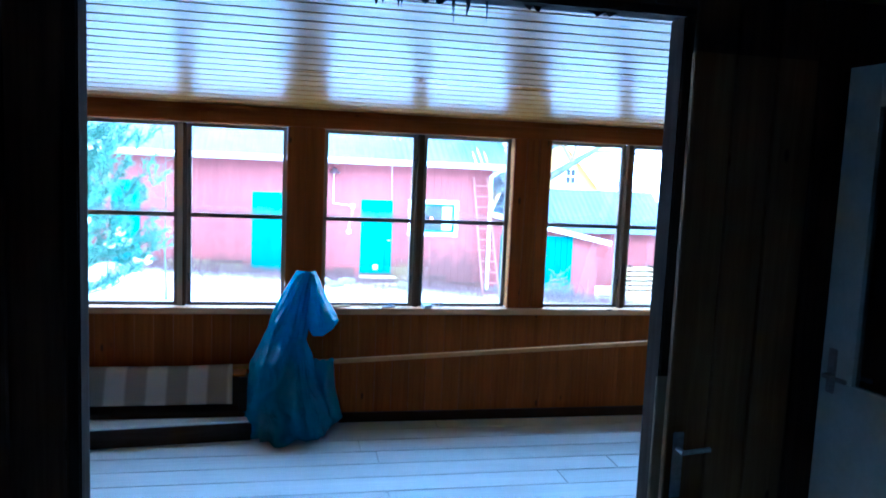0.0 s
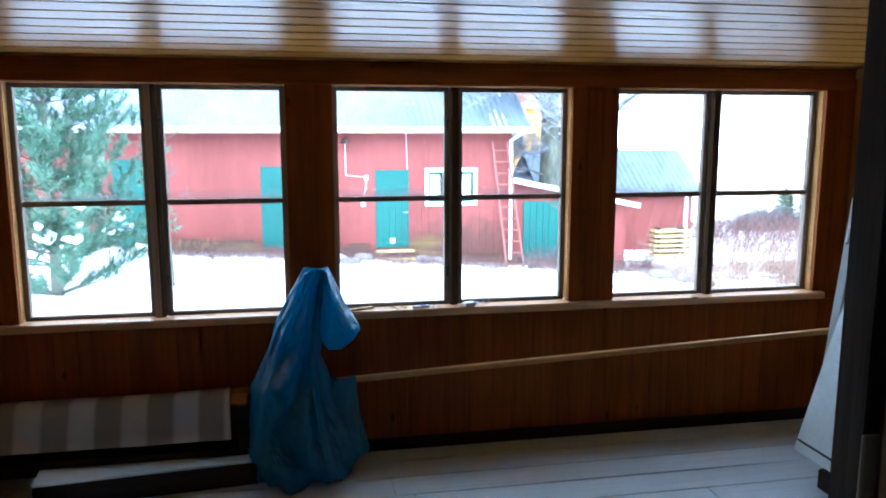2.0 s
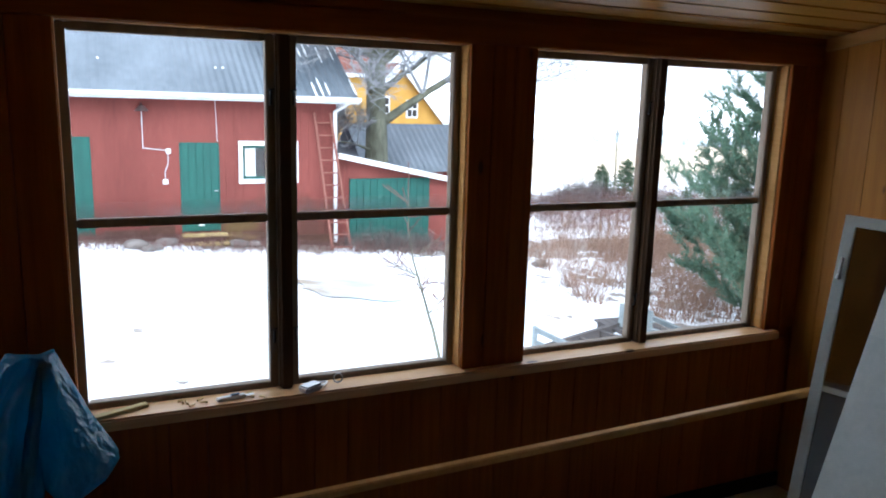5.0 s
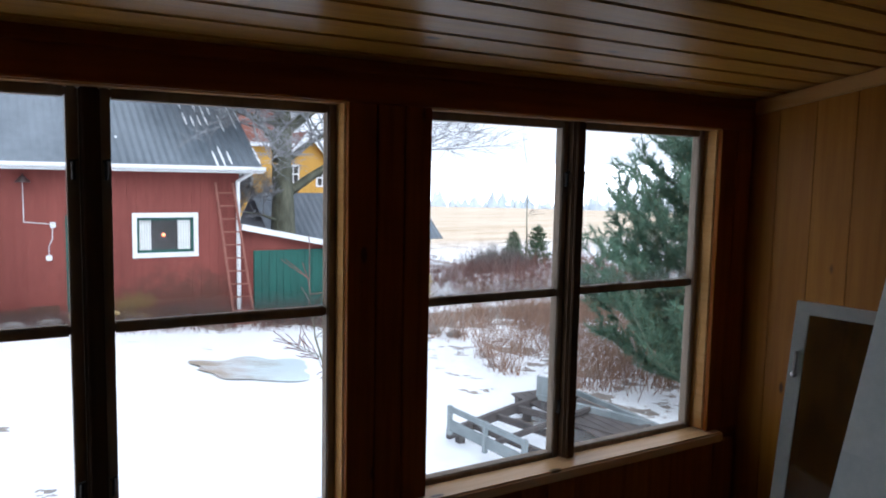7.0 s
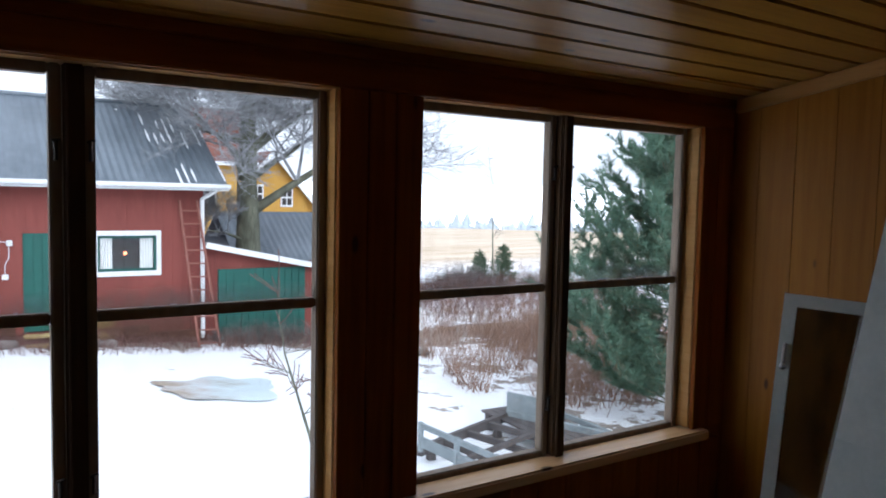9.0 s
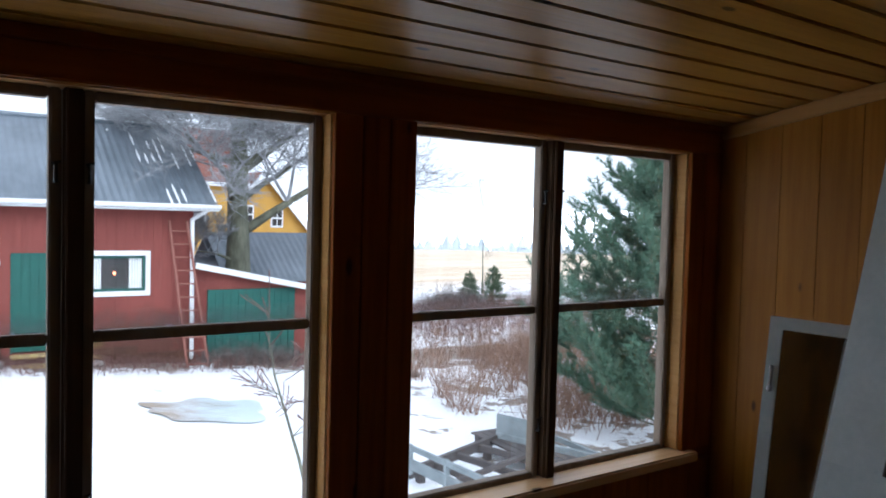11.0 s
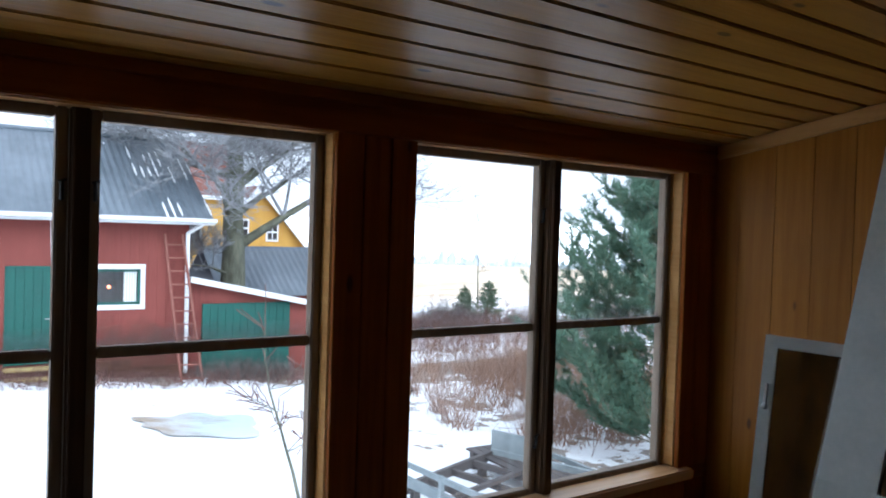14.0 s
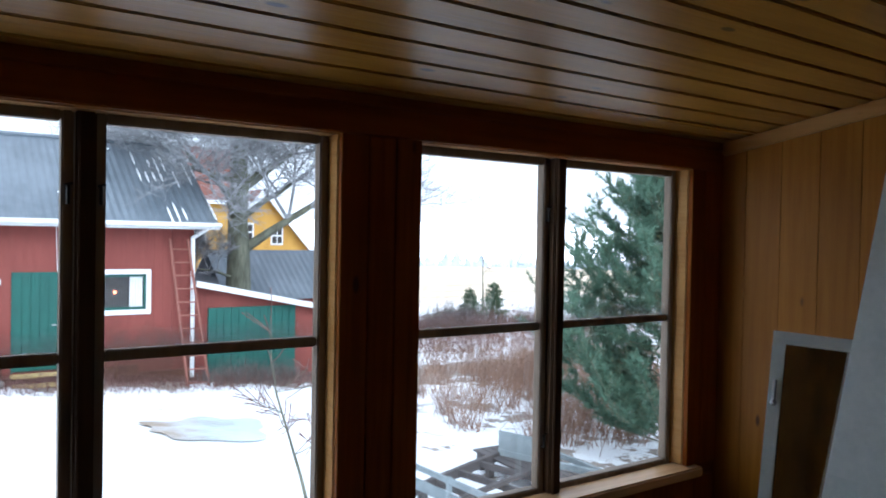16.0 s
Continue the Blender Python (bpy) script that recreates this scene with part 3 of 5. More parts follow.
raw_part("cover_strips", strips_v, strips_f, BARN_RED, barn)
# weathered boards at the foot, uneven
x = -14.0
while x < BX1 - 0.05:
    wide = 0.5 + random.random() * 0.9
    if not any(h[0] - 0.05 < x + wide and x < h[1] + 0.05 for h in DOORS):
        top = ground_z(x, BY) + 0.2 + 0.15 * random.random()
        part("plinth_board", boxed(x, min(x + wide - 0.02, BX1), BY - 0.045, BY - 0.016, ground_z(x, BY) - 0.3, top, bevel=0.008), BARN_STAIN, barn)
    x += wide


def corrugated(x0, x1, low, high, pitch, lift=0.018):
    """A corrugated sheet from the low edge (y, z) to the high one."""
    n = int((x1 - x0) / (pitch / 4))
    vs, fs = [], []
    for i in range(n + 1):
        x = x0 + (x1 - x0) * i / n
        h = lift * math.sin(i * math.pi / 2)
        for y, z in (low, high):
            vs.append((x, y, z + h))
        for y, z in (low, high):
            vs.append((x, y, z + h - 0.02))
    for i in range(n):
        a, b = i * 4, i * 4 + 4
        fs += [(a, b, b + 1, a + 1), (a + 2, a + 3, b + 3, b + 2), (a, a + 2, b + 2, b), (a + 1, b + 1, b + 3, a + 3)]
    return vs, fs


LOW, HIGH = (BY - 0.42, EAVE_Z + 0.02), (RIDGE_Y, RIDGE_Z)
roof = raw_part("roof", *corrugated(BX0 - 0.3, 6.12, LOW, HIGH, 0.17, 0.009), ROOF_GREY, barn)
part("roof_back", boxed(BX0 - 0.3, 6.12, -3.7, 0, -0.02, 0.02, turn=Matrix.Translation((0, RIDGE_Y, RIDGE_Z)) @ Matrix.Rotation(radians(145), 4, "X")), ROOF_GREY, barn)
part("ridge_cap", rod(bmesh.new(), (BX0 - 0.3, RIDGE_Y, RIDGE_Z), (6.12, RIDGE_Y, RIDGE_Z), 0.07), ROOF_GREY, barn)
part("fascia", boxed(BX0 - 0.3, 6.14, BY - 0.47, BY - 0.43, EAVE_Z - 0.12, EAVE_Z + 0.02, bevel=0.006), WHITE_TRIM, barn)
part("soffit", boxed(BX0 - 0.3, 6.1, BY - 0.43, BY, EAVE_Z - 0.02, EAVE_Z), BARN_RED, barn)
part("gutter", rod(bmesh.new(), (BX0 - 0.3, BY - 0.53, EAVE_Z - 0.02), (6.15, BY - 0.53, EAVE_Z - 0.02), 0.055), WHITE_TRIM, barn, "white rain gutter")
pipe = rod(bmesh.new(), (5.95, BY - 0.53, EAVE_Z - 0.03), (5.62, BY - 0.09, EAVE_Z - 0.32), 0.045)
rod(pipe, (5.62, BY - 0.09, EAVE_Z - 0.3), (5.64, BY - 0.09, -1.75), 0.05)
part("downpipe", pipe, WHITE_TRIM, barn, "white downpipe at the barn corner")
# snow left lying in the roof's furrows
for i in range(40):
    u = random.random()
    if i < 24:
        x, s = 4.7 + 1.3 * random.random(), 0.5 + 0.35 * random.random()
        if i < 8:
            s = 0.05 + 0.15 * random.random()
    else:
        x, s = -12 + 17 * random.random(), 0.05 + 0.9 * random.random()
    x = round((x - (BX0 - 0.3)) / 0.17) * 0.17 + BX0 - 0.3 + 0.12
    length = (0.15 + 0.35 * u) if i < 24 else 0.05
    flake = bmesh.new()
    bmesh.ops.create_icosphere(flake, subdivisions=1, radius=1, matrix=Matrix.Translation((x, LOW[0] + (HIGH[0] - LOW[0]) * s, LOW[1] + (HIGH[1] - LOW[1]) * s + 0.0)) @ Matrix.Rotation(math.atan2(HIGH[1] - LOW[1], HIGH[0] - LOW[0]), 4, "X") @ Matrix.Diagonal((0.032, length, 0.02, 1)))
    part("snow_streak", flake, SNOW_CAP, barn, "leftover snow in a roof furrow")


def plank_door(parent, x0, x1, z0, z1, y, handle=True):
    """A boarded door in its frame."""
    door = part("door", boxed(x0 + 0.03, x1 - 0.03, y + 0.015, y + 0.06, z0 + 0.02, z1 - 0.03), GREEN_PAINT, parent, "closed green boarded door")
    n = max(3, int((x1 - x0) / 0.17))
    for i in range(n):
        a = x0 + 0.03 + (x1 - x0 - 0.06) * i / n
        b = x0 + 0.03 + (x1 - x0 - 0.06) * (i + 1) / n
        part("plank", boxed(a + 0.004, b - 0.004, y - 0.012, y + 0.015, z0 + 0.02, z1 - 0.03, bevel=0.003), GREEN_PAINT, door)
    for a, b, c, d in ((x0, x0 + 0.03, z0, z1), (x1 - 0.03, x1, z0, z1), (x0, x1, z1 - 0.03, z1 + 0.02)):
        part("door_frame", boxed(a, b, y - 0.02, y + 0.08, c, d), GREEN_PAINT, door)
    if handle:
        knob = rod(bmesh.new(), (x1 - 0.14, y - 0.07, z0 + 0.98), (x1 - 0.04, y - 0.07, z0 + 0.98), 0.014)
        rod(knob, (x1 - 0.07, y - 0.07, z0 + 0.98), (x1 - 0.07, y, z0 + 0.98), 0.012)
        part("handle", knob, STEEL, door, "steel lever handle")
        part("cat_flap", boxed((x0 + x1) / 2 - 0.07, (x0 + x1) / 2 + 0.07, y - 0.024, y - 0.012, z0 + 0.14, z0 + 0.28, bevel=0.006), WHITE_TRIM, door, "small white flap low in the door")
    return door


plank_door(barn, *DOORS[0], BY)
plank_door(barn, *DOORS[1], BY, False)
plank_door(barn, *DOORS[2], BY, False)
# dark backing sheet stands in for the unlit room behind the panes
bwindow = part("window", boxed(BWIN[0], BWIN[1], BY + 0.6, BY + 0.62, BWIN[2] - 0.2, BWIN[3] + 0.2), ROOM_DARK, barn, "low barn window with white frame and curtains")
cx0, cx1, cz0, cz1 = BWIN
for a, b, c, d in ((cx0 - 0.08, cx1 + 0.08, cz1 - 0.02, cz1 + 0.09), (cx0 - 0.08, cx1 + 0.08, cz0 - 0.09, cz0 + 0.02), (cx0 - 0.08, cx0 + 0.02, cz0 + 0.02, cz1 - 0.02), (cx1 - 0.02, cx1 + 0.08, cz0 + 0.02, cz1 - 0.02)):
    part("casing", boxed(a, b, BY - 0.04, BY + 0.02, c, d, bevel=0.006), WHITE_TRIM, bwindow)
for a, b, c, d in ((cx0 + 0.02, cx0 + 0.07, cz0 + 0.02, cz1 - 0.02), (cx1 - 0.07, cx1 - 0.02, cz0 + 0.02, cz1 - 0.02), (cx0 + 0.07, cx1 - 0.07, cz0 + 0.02, cz0 + 0.08), (cx0 + 0.07, cx1 - 0.07, cz1 - 0.08, cz1 - 0.02)):
    part("sash", boxed(a, b, BY + 0.03, BY + 0.06, c, d), GREEN_PAINT, bwindow)
part("pane", boxed(cx0 + 0.07, cx1 - 0.07, BY + 0.043, BY + 0.047, cz0 + 0.08, cz1 - 0.08), GLASS, bwindow).visible_shadow = False
for a, b in ((cx0 + 0.08, cx0 + 0.34), (cx1 - 0.36, cx1 - 0.08)):
    fold = bmesh.new()
    for i in range(5):
        u = a + (b - a) * (i + 0.5) / 5
        rod(fold, (u, BY + 0.1, cz0 + 0.04), (u, BY + 0.1, cz1 - 0.04), (b - a) / 9, (b - a) / 10, 6)
    part("curtain", fold, LINEN, bwindow, "white gathered curtain")
glow = Nodes("small_red_lamp")
LAMP_RED = glow.done((0.8, 0.1, 0.05), 0.4, Emission_Color=(1.0, 0.22, 0.08, 1), Emission_Strength=6.0)
dot = bmesh.new()
bmesh.ops.create_icosphere(dot, subdivisions=2, radius=0.035, matrix=Matrix.Translation((4.0, BY + 0.3, 0.27)))
part("indicator_lamp", dot, LAMP_RED, bwindow, "tiny glowing red lamp inside the window")

# barn lamp, its cable and boxes
lamp = thing("barn_lamp", (1.158, BY - 0.1, 1.52), "small dark barn lamp with a white cable box below", "lamp")
shade = bmesh.new()
bmesh.ops.create_cone(shade, cap_ends=True, segments=16, radius1=0.15, radius2=0.05, depth=0.12, matrix=Matrix.Translation((1.158, BY - 0.2, 1.52)))
part("shade", shade, STEEL, lamp)
part("bracket", rod(bmesh.new(), (1.158, BY, 1.62), (1.158, BY - 0.2, 1.59), 0.02), ROOM_DARK, lamp)
cable = rod(bmesh.new(), (1.158, BY - 0.03, 1.5), (1.16, BY - 0.03, 0.63), 0.0085)
rod(cable, (1.16, BY - 0.03, 0.63), (1.69, BY - 0.03, 0.57), 0.0085)
rod(cable, (1.69, BY - 0.03, 0.57), (1.68, BY - 0.03, 0.25), 0.0085)
rod(cable, (1.68, BY - 0.03, 0.25), (1.61, BY - 0.03, 0.1), 0.0085)
rod(cable, (1.61, BY - 0.03, 0.1), (1.61, BY - 0.03, -0.13), 0.0085)
part("cable", cable, WHITE_TRIM, lamp)
part("junction_box", boxed(1.64, 1.75, BY - 0.08, BY - 0.016, 0.5, 0.62, bevel=0.01), WHITE_TRIM, lamp)
part("switch_box", boxed(1.55, 1.67, BY - 0.08, BY - 0.016, -0.2, -0.09, bevel=0.01), WHITE_TRIM, lamp)
wire = thing("wall_wire", (2.75, BY - 0.02, 1.2), "thin pale wire hanging down the barn wall", "wire")
part("wire", rod(bmesh.new(), (2.76, BY - 0.025, EAVE_Z - 0.12), (2.79, BY - 0.025, 0.78), 0.007), WHITE_TRIM, wire)

# wooden doorstep
steps = thing("doorstep", (2.42, BY - 0.4, -1.6), "wooden doorstep of pale planks at the barn door", "step")
for z, d in ((-1.37, 0.35), (-1.54, 0.62)):
    for i in range(2):
        part("tread", boxed(1.92, 2.94, BY - d + i * 0.16, BY - d + i * 0.16 + 0.15, z - 0.05, z, bevel=0.008), PALE_PLANK, steps)
for a in (2.0, 2.82):
    part("bearer", boxed(a, a + 0.06, BY - 0.6, BY - 0.05, -1.85, -1.59), BARN_STAIN, steps)
    part("bearer", boxed(a, a + 0.06, BY - 0.34, BY - 0.05, -1.592, -1.42), BARN_STAIN, steps)

# ladder against the barn corner
ladder = thing("ladder", (5.5, BY - 0.7, -1.9), "faded red wooden ladder leaning on the barn corner", "ladder")
foot_l, foot_r = Vector((5.38, BY - 0.75, -1.93)), Vector((5.86, BY - 0.75, -1.95))
top_l, top_r = Vector((5.1, BY - 0.08, 1.5)), Vector((5.5, BY - 0.08, 1.5))
for a, b in ((foot_l, top_l), (foot_r, top_r)):
    part("rail", rod(bmesh.new(), a, b, 0.03, sides=6), RUST_RED, ladder)
for i in range(11):
    u = (i + 0.6) / 11.4
    part("rung", rod(bmesh.new(), foot_l.lerp(top_l, u), foot_r.lerp(top_r, u), 0.018, sides=6), RUST_RED, ladder)

# lean-to shed with a green gate
shed = thing("lean_to_shed", (7.3, BY + 1, -2.0), "low red lean-to shed with a wide green gate", "shed")
top = bmesh.new()
for y in (BY + 0.02, BY + 0.14):
    for x, z in ((5.68, -2.5), (9.05, -2.6), (9.05, -0.3), (5.68, 0.42)):
        top.verts.new((x, y, z))
top.verts.ensure_lookup_table()
for ids in ((0, 1, 2, 3), (7, 6, 5, 4), (0, 4, 5, 1), (1, 5, 6, 2), (2, 6, 7, 3), (3, 7, 4, 0)):
    top.faces.new([top.verts[i] for i in ids])
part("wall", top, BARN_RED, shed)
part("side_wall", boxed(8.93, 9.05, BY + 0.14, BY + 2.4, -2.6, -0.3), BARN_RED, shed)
gate = part("gate", boxed(6.02, 8.24, BY - 0.02, BY + 0.02, -2.3, -0.14), GREEN_PAINT, shed, "wide green boarded gate")
for i in range(12):
    a = 6.02 + 2.22 * i / 12
    part("plank", boxed(a + 0.005, a + 2.22 / 12 - 0.005, BY - 0.04, BY - 0.02, -2.3, -0.14, bevel=0.003), GREEN_PAINT, gate)
drop = math.atan2(-0.72, 3.5)
slope = Matrix.Translation((5.68, BY, 0.5)) @ Matrix.Rotation(-drop, 4, "Y")
part("roof", box(bmesh.new(), 0, 3.75, -0.22, 2.6, -0.06, 0.0, 0.004, slope), ROOF_GREY, shed)
part("fascia", box(bmesh.new(), 0, 3.77, -0.26, -0.222, -0.11, 0.03, 0.006, slope), WHITE_TRIM, shed)

# second shed with a dark pitched roof and a stack of pale planks
shed2 = thing("tool_shed", (10, 26, -2.2), "red shed with a steep dark grey roof", "shed")
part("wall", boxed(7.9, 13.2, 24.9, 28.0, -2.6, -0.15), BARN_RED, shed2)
raw_part("roof", *corrugated(7.6, 13.45, (24.5, -0.3), (26.5, 1.1), 0.2, 0.008), ROOF_GREY, shed2)
part("roof_back", box(bmesh.new(), 7.6, 13.45, -2.5, 0, -0.03, 0.0, 0, Matrix.Translation((0, 26.5, 1.1)) @ Matrix.Rotation(radians(145), 4, "X")), ROOF_GREY, shed2)
part("door_post", boxed(12.9, 13.0, 24.78, 24.9, -2.5, -0.3), WHITE_TRIM, shed2)
stack = thing("plank_stack", (11.9, 23.8, -2.25), "stack of pale sawn planks beside the shed", "planks")
for i in range(6):
    part("plank", boxed(11.2 + 0.1 * random.random(), 12.5 + 0.1 * random.random(), 23.6, 24.0, -2.28 + i * 0.16, -2.19 + i * 0.16, bevel=0.01), PALE_PLANK, stack)
    for x in (11.4, 12.2):
        part("spacer", boxed(x, x + 0.08, 23.62, 23.98, -2.19 + i * 0.16, -2.12 + i * 0.16), BARN_STAIN, stack)

# yellow house behind the trees
house = thing("yellow_house", (13.6, 43, -2.2), "ochre-yellow wooden house with a gable behind the big tree", "house")
gable = bmesh.new()
outline = [(11.6, -2.6), (17.4, -2.6), (17.4, 0.45), (14.5, 3.75), (11.6, 0.45)]
for y in (40.0, 44.0):
    for x, z in outline:
        gable.verts.new((x, y, z))
gable.verts.ensure_lookup_table()
gable.faces.new([gable.verts[i] for i in range(5)])
gable.faces.new([gable.verts[i + 5] for i in reversed(range(5))])
for i in range(5):
    j = (i + 1) % 5
    gable.faces.new([gable.verts[k] for k in (i, i + 5, j + 5, j)])
part("wall", gable, YELLOW, house)
for sgn in (-1, 1):
    m = Matrix.Translation((14.5, 0, 3.82)) @ Matrix.Rotation(sgn * math.atan2(3.3, 2.9), 4, "Y")
    part("roof", box(bmesh.new(), 0 if sgn > 0 else -4.7, 4.7 if sgn > 0 else 0, 39.6, 44.3, 0, 0.1, 0, m), TILE_RED, house)
    part("bargeboard", box(bmesh.new(), 0 if sgn > 0 else -4.35, 4.35 if sgn > 0 else 0, 39.5, 39.58, -0.16, 0.12, 0, m), SNOW_CAP, house, "snow-dusted white bargeboard")
part("main_wall", boxed(7.0, 13.1, 39.2, 46.0, -2.6, 3.35), YELLOW, house)
part("main_roof", box(bmesh.new(), 6.7, 13.4, 0, 4.2, -0.1, 0.06, 0, Matrix.Translation((0, 38.8, 3.15)) @ Matrix.Rotation(radians(42), 4, "X")), TILE_RED, house)
part("eaves_board", boxed(6.7, 13.4, 38.74, 38.8, 3.02, 3.2), SNOW_CAP, house, "snow-dusted white eaves board")
for x, y, z in ((15.3, 40.0, 1.54), (13.73, 40.0, 1.7), (13.2, 40.0, -0.6), (15.7, 40.0, -0.6), (11.1, 39.2, 1.65), (9.2, 39.2, 1.65)):
    win = part("window", boxed(x - 0.33, x + 0.33, y - 0.07, y - 0.01, z - 0.48, z + 0.48, bevel=0.01), WHITE_TRIM, house, "white-framed window")
    for dx in (-0.14, 0.14):
        for dz in (-0.21, 0.21):
            # opaque panes, coloured dark for the unlit rooms behind them
            part("pane", boxed(x + dx - 0.11, x + dx + 0.11, y - 0.085, y - 0.065, z + dz - 0.17, z + dz + 0.17), ROOM_DARK, win)


# ---- trees and scrub ----
def limb(vs, fs, a, b, r0, r1, sides=6):
    """Adds a tapered, open branch piece to plain lists."""
    d = (b - a).normalized()
    side = d.cross(Vector((0.3, 0.5, 0.8))).normalized()
    up = d.cross(side)
    k = len(vs)
    for p, r in ((a, r0), (b, r1)):
        for i in range(sides):
            ang = i / sides * math.tau
            vs.append(p + (side * math.cos(ang) + up * math.sin(ang)) * r)
    for i in range(sides):
        j = (i + 1) % sides
        fs.append((k + i, k + j, k + sides + j, k + sides + i))


def grow(vs, fs, rng, p, d, length, r, level, last, twigs=None, droop=0.0):
    """A crooked branch that forks until it ends in twigs."""
    pieces = 4 if level < last else 3
    for i in range(pieces):
        d = (d + Vector((rng.uniform(-1, 1), rng.uniform(-1, 1), rng.uniform(-0.7, 0.9) - droop)) * 0.2).normalized()
        q = p + d * length / pieces
        r2 = max(r * (0.82 if i < pieces - 1 else 0.72), min(r, 0.0055))
        store = (vs, fs) if (level < 2 or twigs is None) else twigs
        limb(*store, p, q, r, r2, 9 if level == 0 else 5 if level < 3 else 3)
        p, r = q, r2
        if level < last and i > 0:
            for _ in range(1 if level == 0 else 2):
                away = Vector((rng.uniform(-1, 1), rng.uniform(-1, 1), rng.uniform(-0.25, 0.7)))
                grow(vs, fs, rng, p, (d * 0.55 + away.normalized() * 0.9).normalized(), length * rng.uniform(0.5, 0.72), max(r * 0.56, min(r, 0.0065)), level + 1, last, twigs, droop)
    if level < last:
        grow(vs, fs, rng, p, d, length * 0.7, r, level + 1, last, twigs, droop)


def bare_tree(base, height, girth, seed, last=4, lean=(0, 0, 1), extra=(), label="old bare leafless tree with snow-dusted limbs", reach=1.0, twig=None):
    rng = random.Random(seed)
    tree = thing("tree", base, label, "tree")
    vs, fs, tv, tf = [], [], [], []
    p = Vector(base)
    d = Vector(lean).normalized()
    r = girth
    n = 7
    for i in range(n):
        q = p + (d + Vector((rng.uniform(-1, 1), rng.uniform(-1, 1), 0)) * 0.06) * height / n
        r2 = r * 0.88
        limb(vs, fs, p, q, r * (1.25 if i == 0 else 1), r2, 12)
        p, r = q, r2
        if i >= 3:
            for _ in range(2):
                a = rng.uniform(0, math.tau)
                grow(vs, fs, rng, p, Vector((math.cos(a), math.sin(a), rng.uniform(0.1, 0.7))).normalized(), reach * height * rng.uniform(0.28, 0.42), r * 0.42, 1, last, (tv, tf))
    grow(vs, fs, rng, p, d, height * 0.4, r * 0.8, 1, last, (tv, tf))
    for at, way, length, rad in extra:
        grow(vs, fs, rng, Vector(at), Vector(way).normalized(), length, rad, 1, last, (tv, tf))
    raw_part("trunk", vs, fs, BARK, tree, smooth=True)
    raw_part("crown", tv, tf, twig or TWIG, tree)
    return tree


bare_tree((7.45, 23.2, -2.1), 7.2, 0.45, 11, 5, (0.0, 0, 1), [((7.6, 23.2, 1.2), (0.88, -0.1, 0.5), 3.0, 0.15), ((7.4, 23.2, 2.5), (-0.8, -0.1, 0.7), 2.2, 0.1), ((7.5, 23.2, 2.8), (0.85, 0.1, 0.6), 3.6, 0.13), ((7.4, 23.1, 0.4), (-0.8, -0.4, 0.25), 1.2, 0.05)], twig=SNOW_HAZE_TWIG)
bare_tree((20.6, 29.3, -2.25), 4.0, 0.04, 5, 2, (0, 0, 1), (), "thin leafless sapling on the field's edge", 0.3)
bare_tree((4.22, 11.05, -1.78), 1.75, 0.026, 7, 2, (-0.27, 0, 1), (), "small leafless shrub standing in the snow", 0.7, RED_STEMS)
bare_tree((4.36, 11.2, -1.78), 1.2, 0.02, 17, 2, (0.1, 0, 1), (), "small leafless shrub standing in the snow", 0.8, RED_STEMS)
bare_tree((-2.52, 16.5, -1.28), 2.9, 0.024, 8, 2, (0, 0, 1), (), "thin leafless sapling in the snow", 0.35)


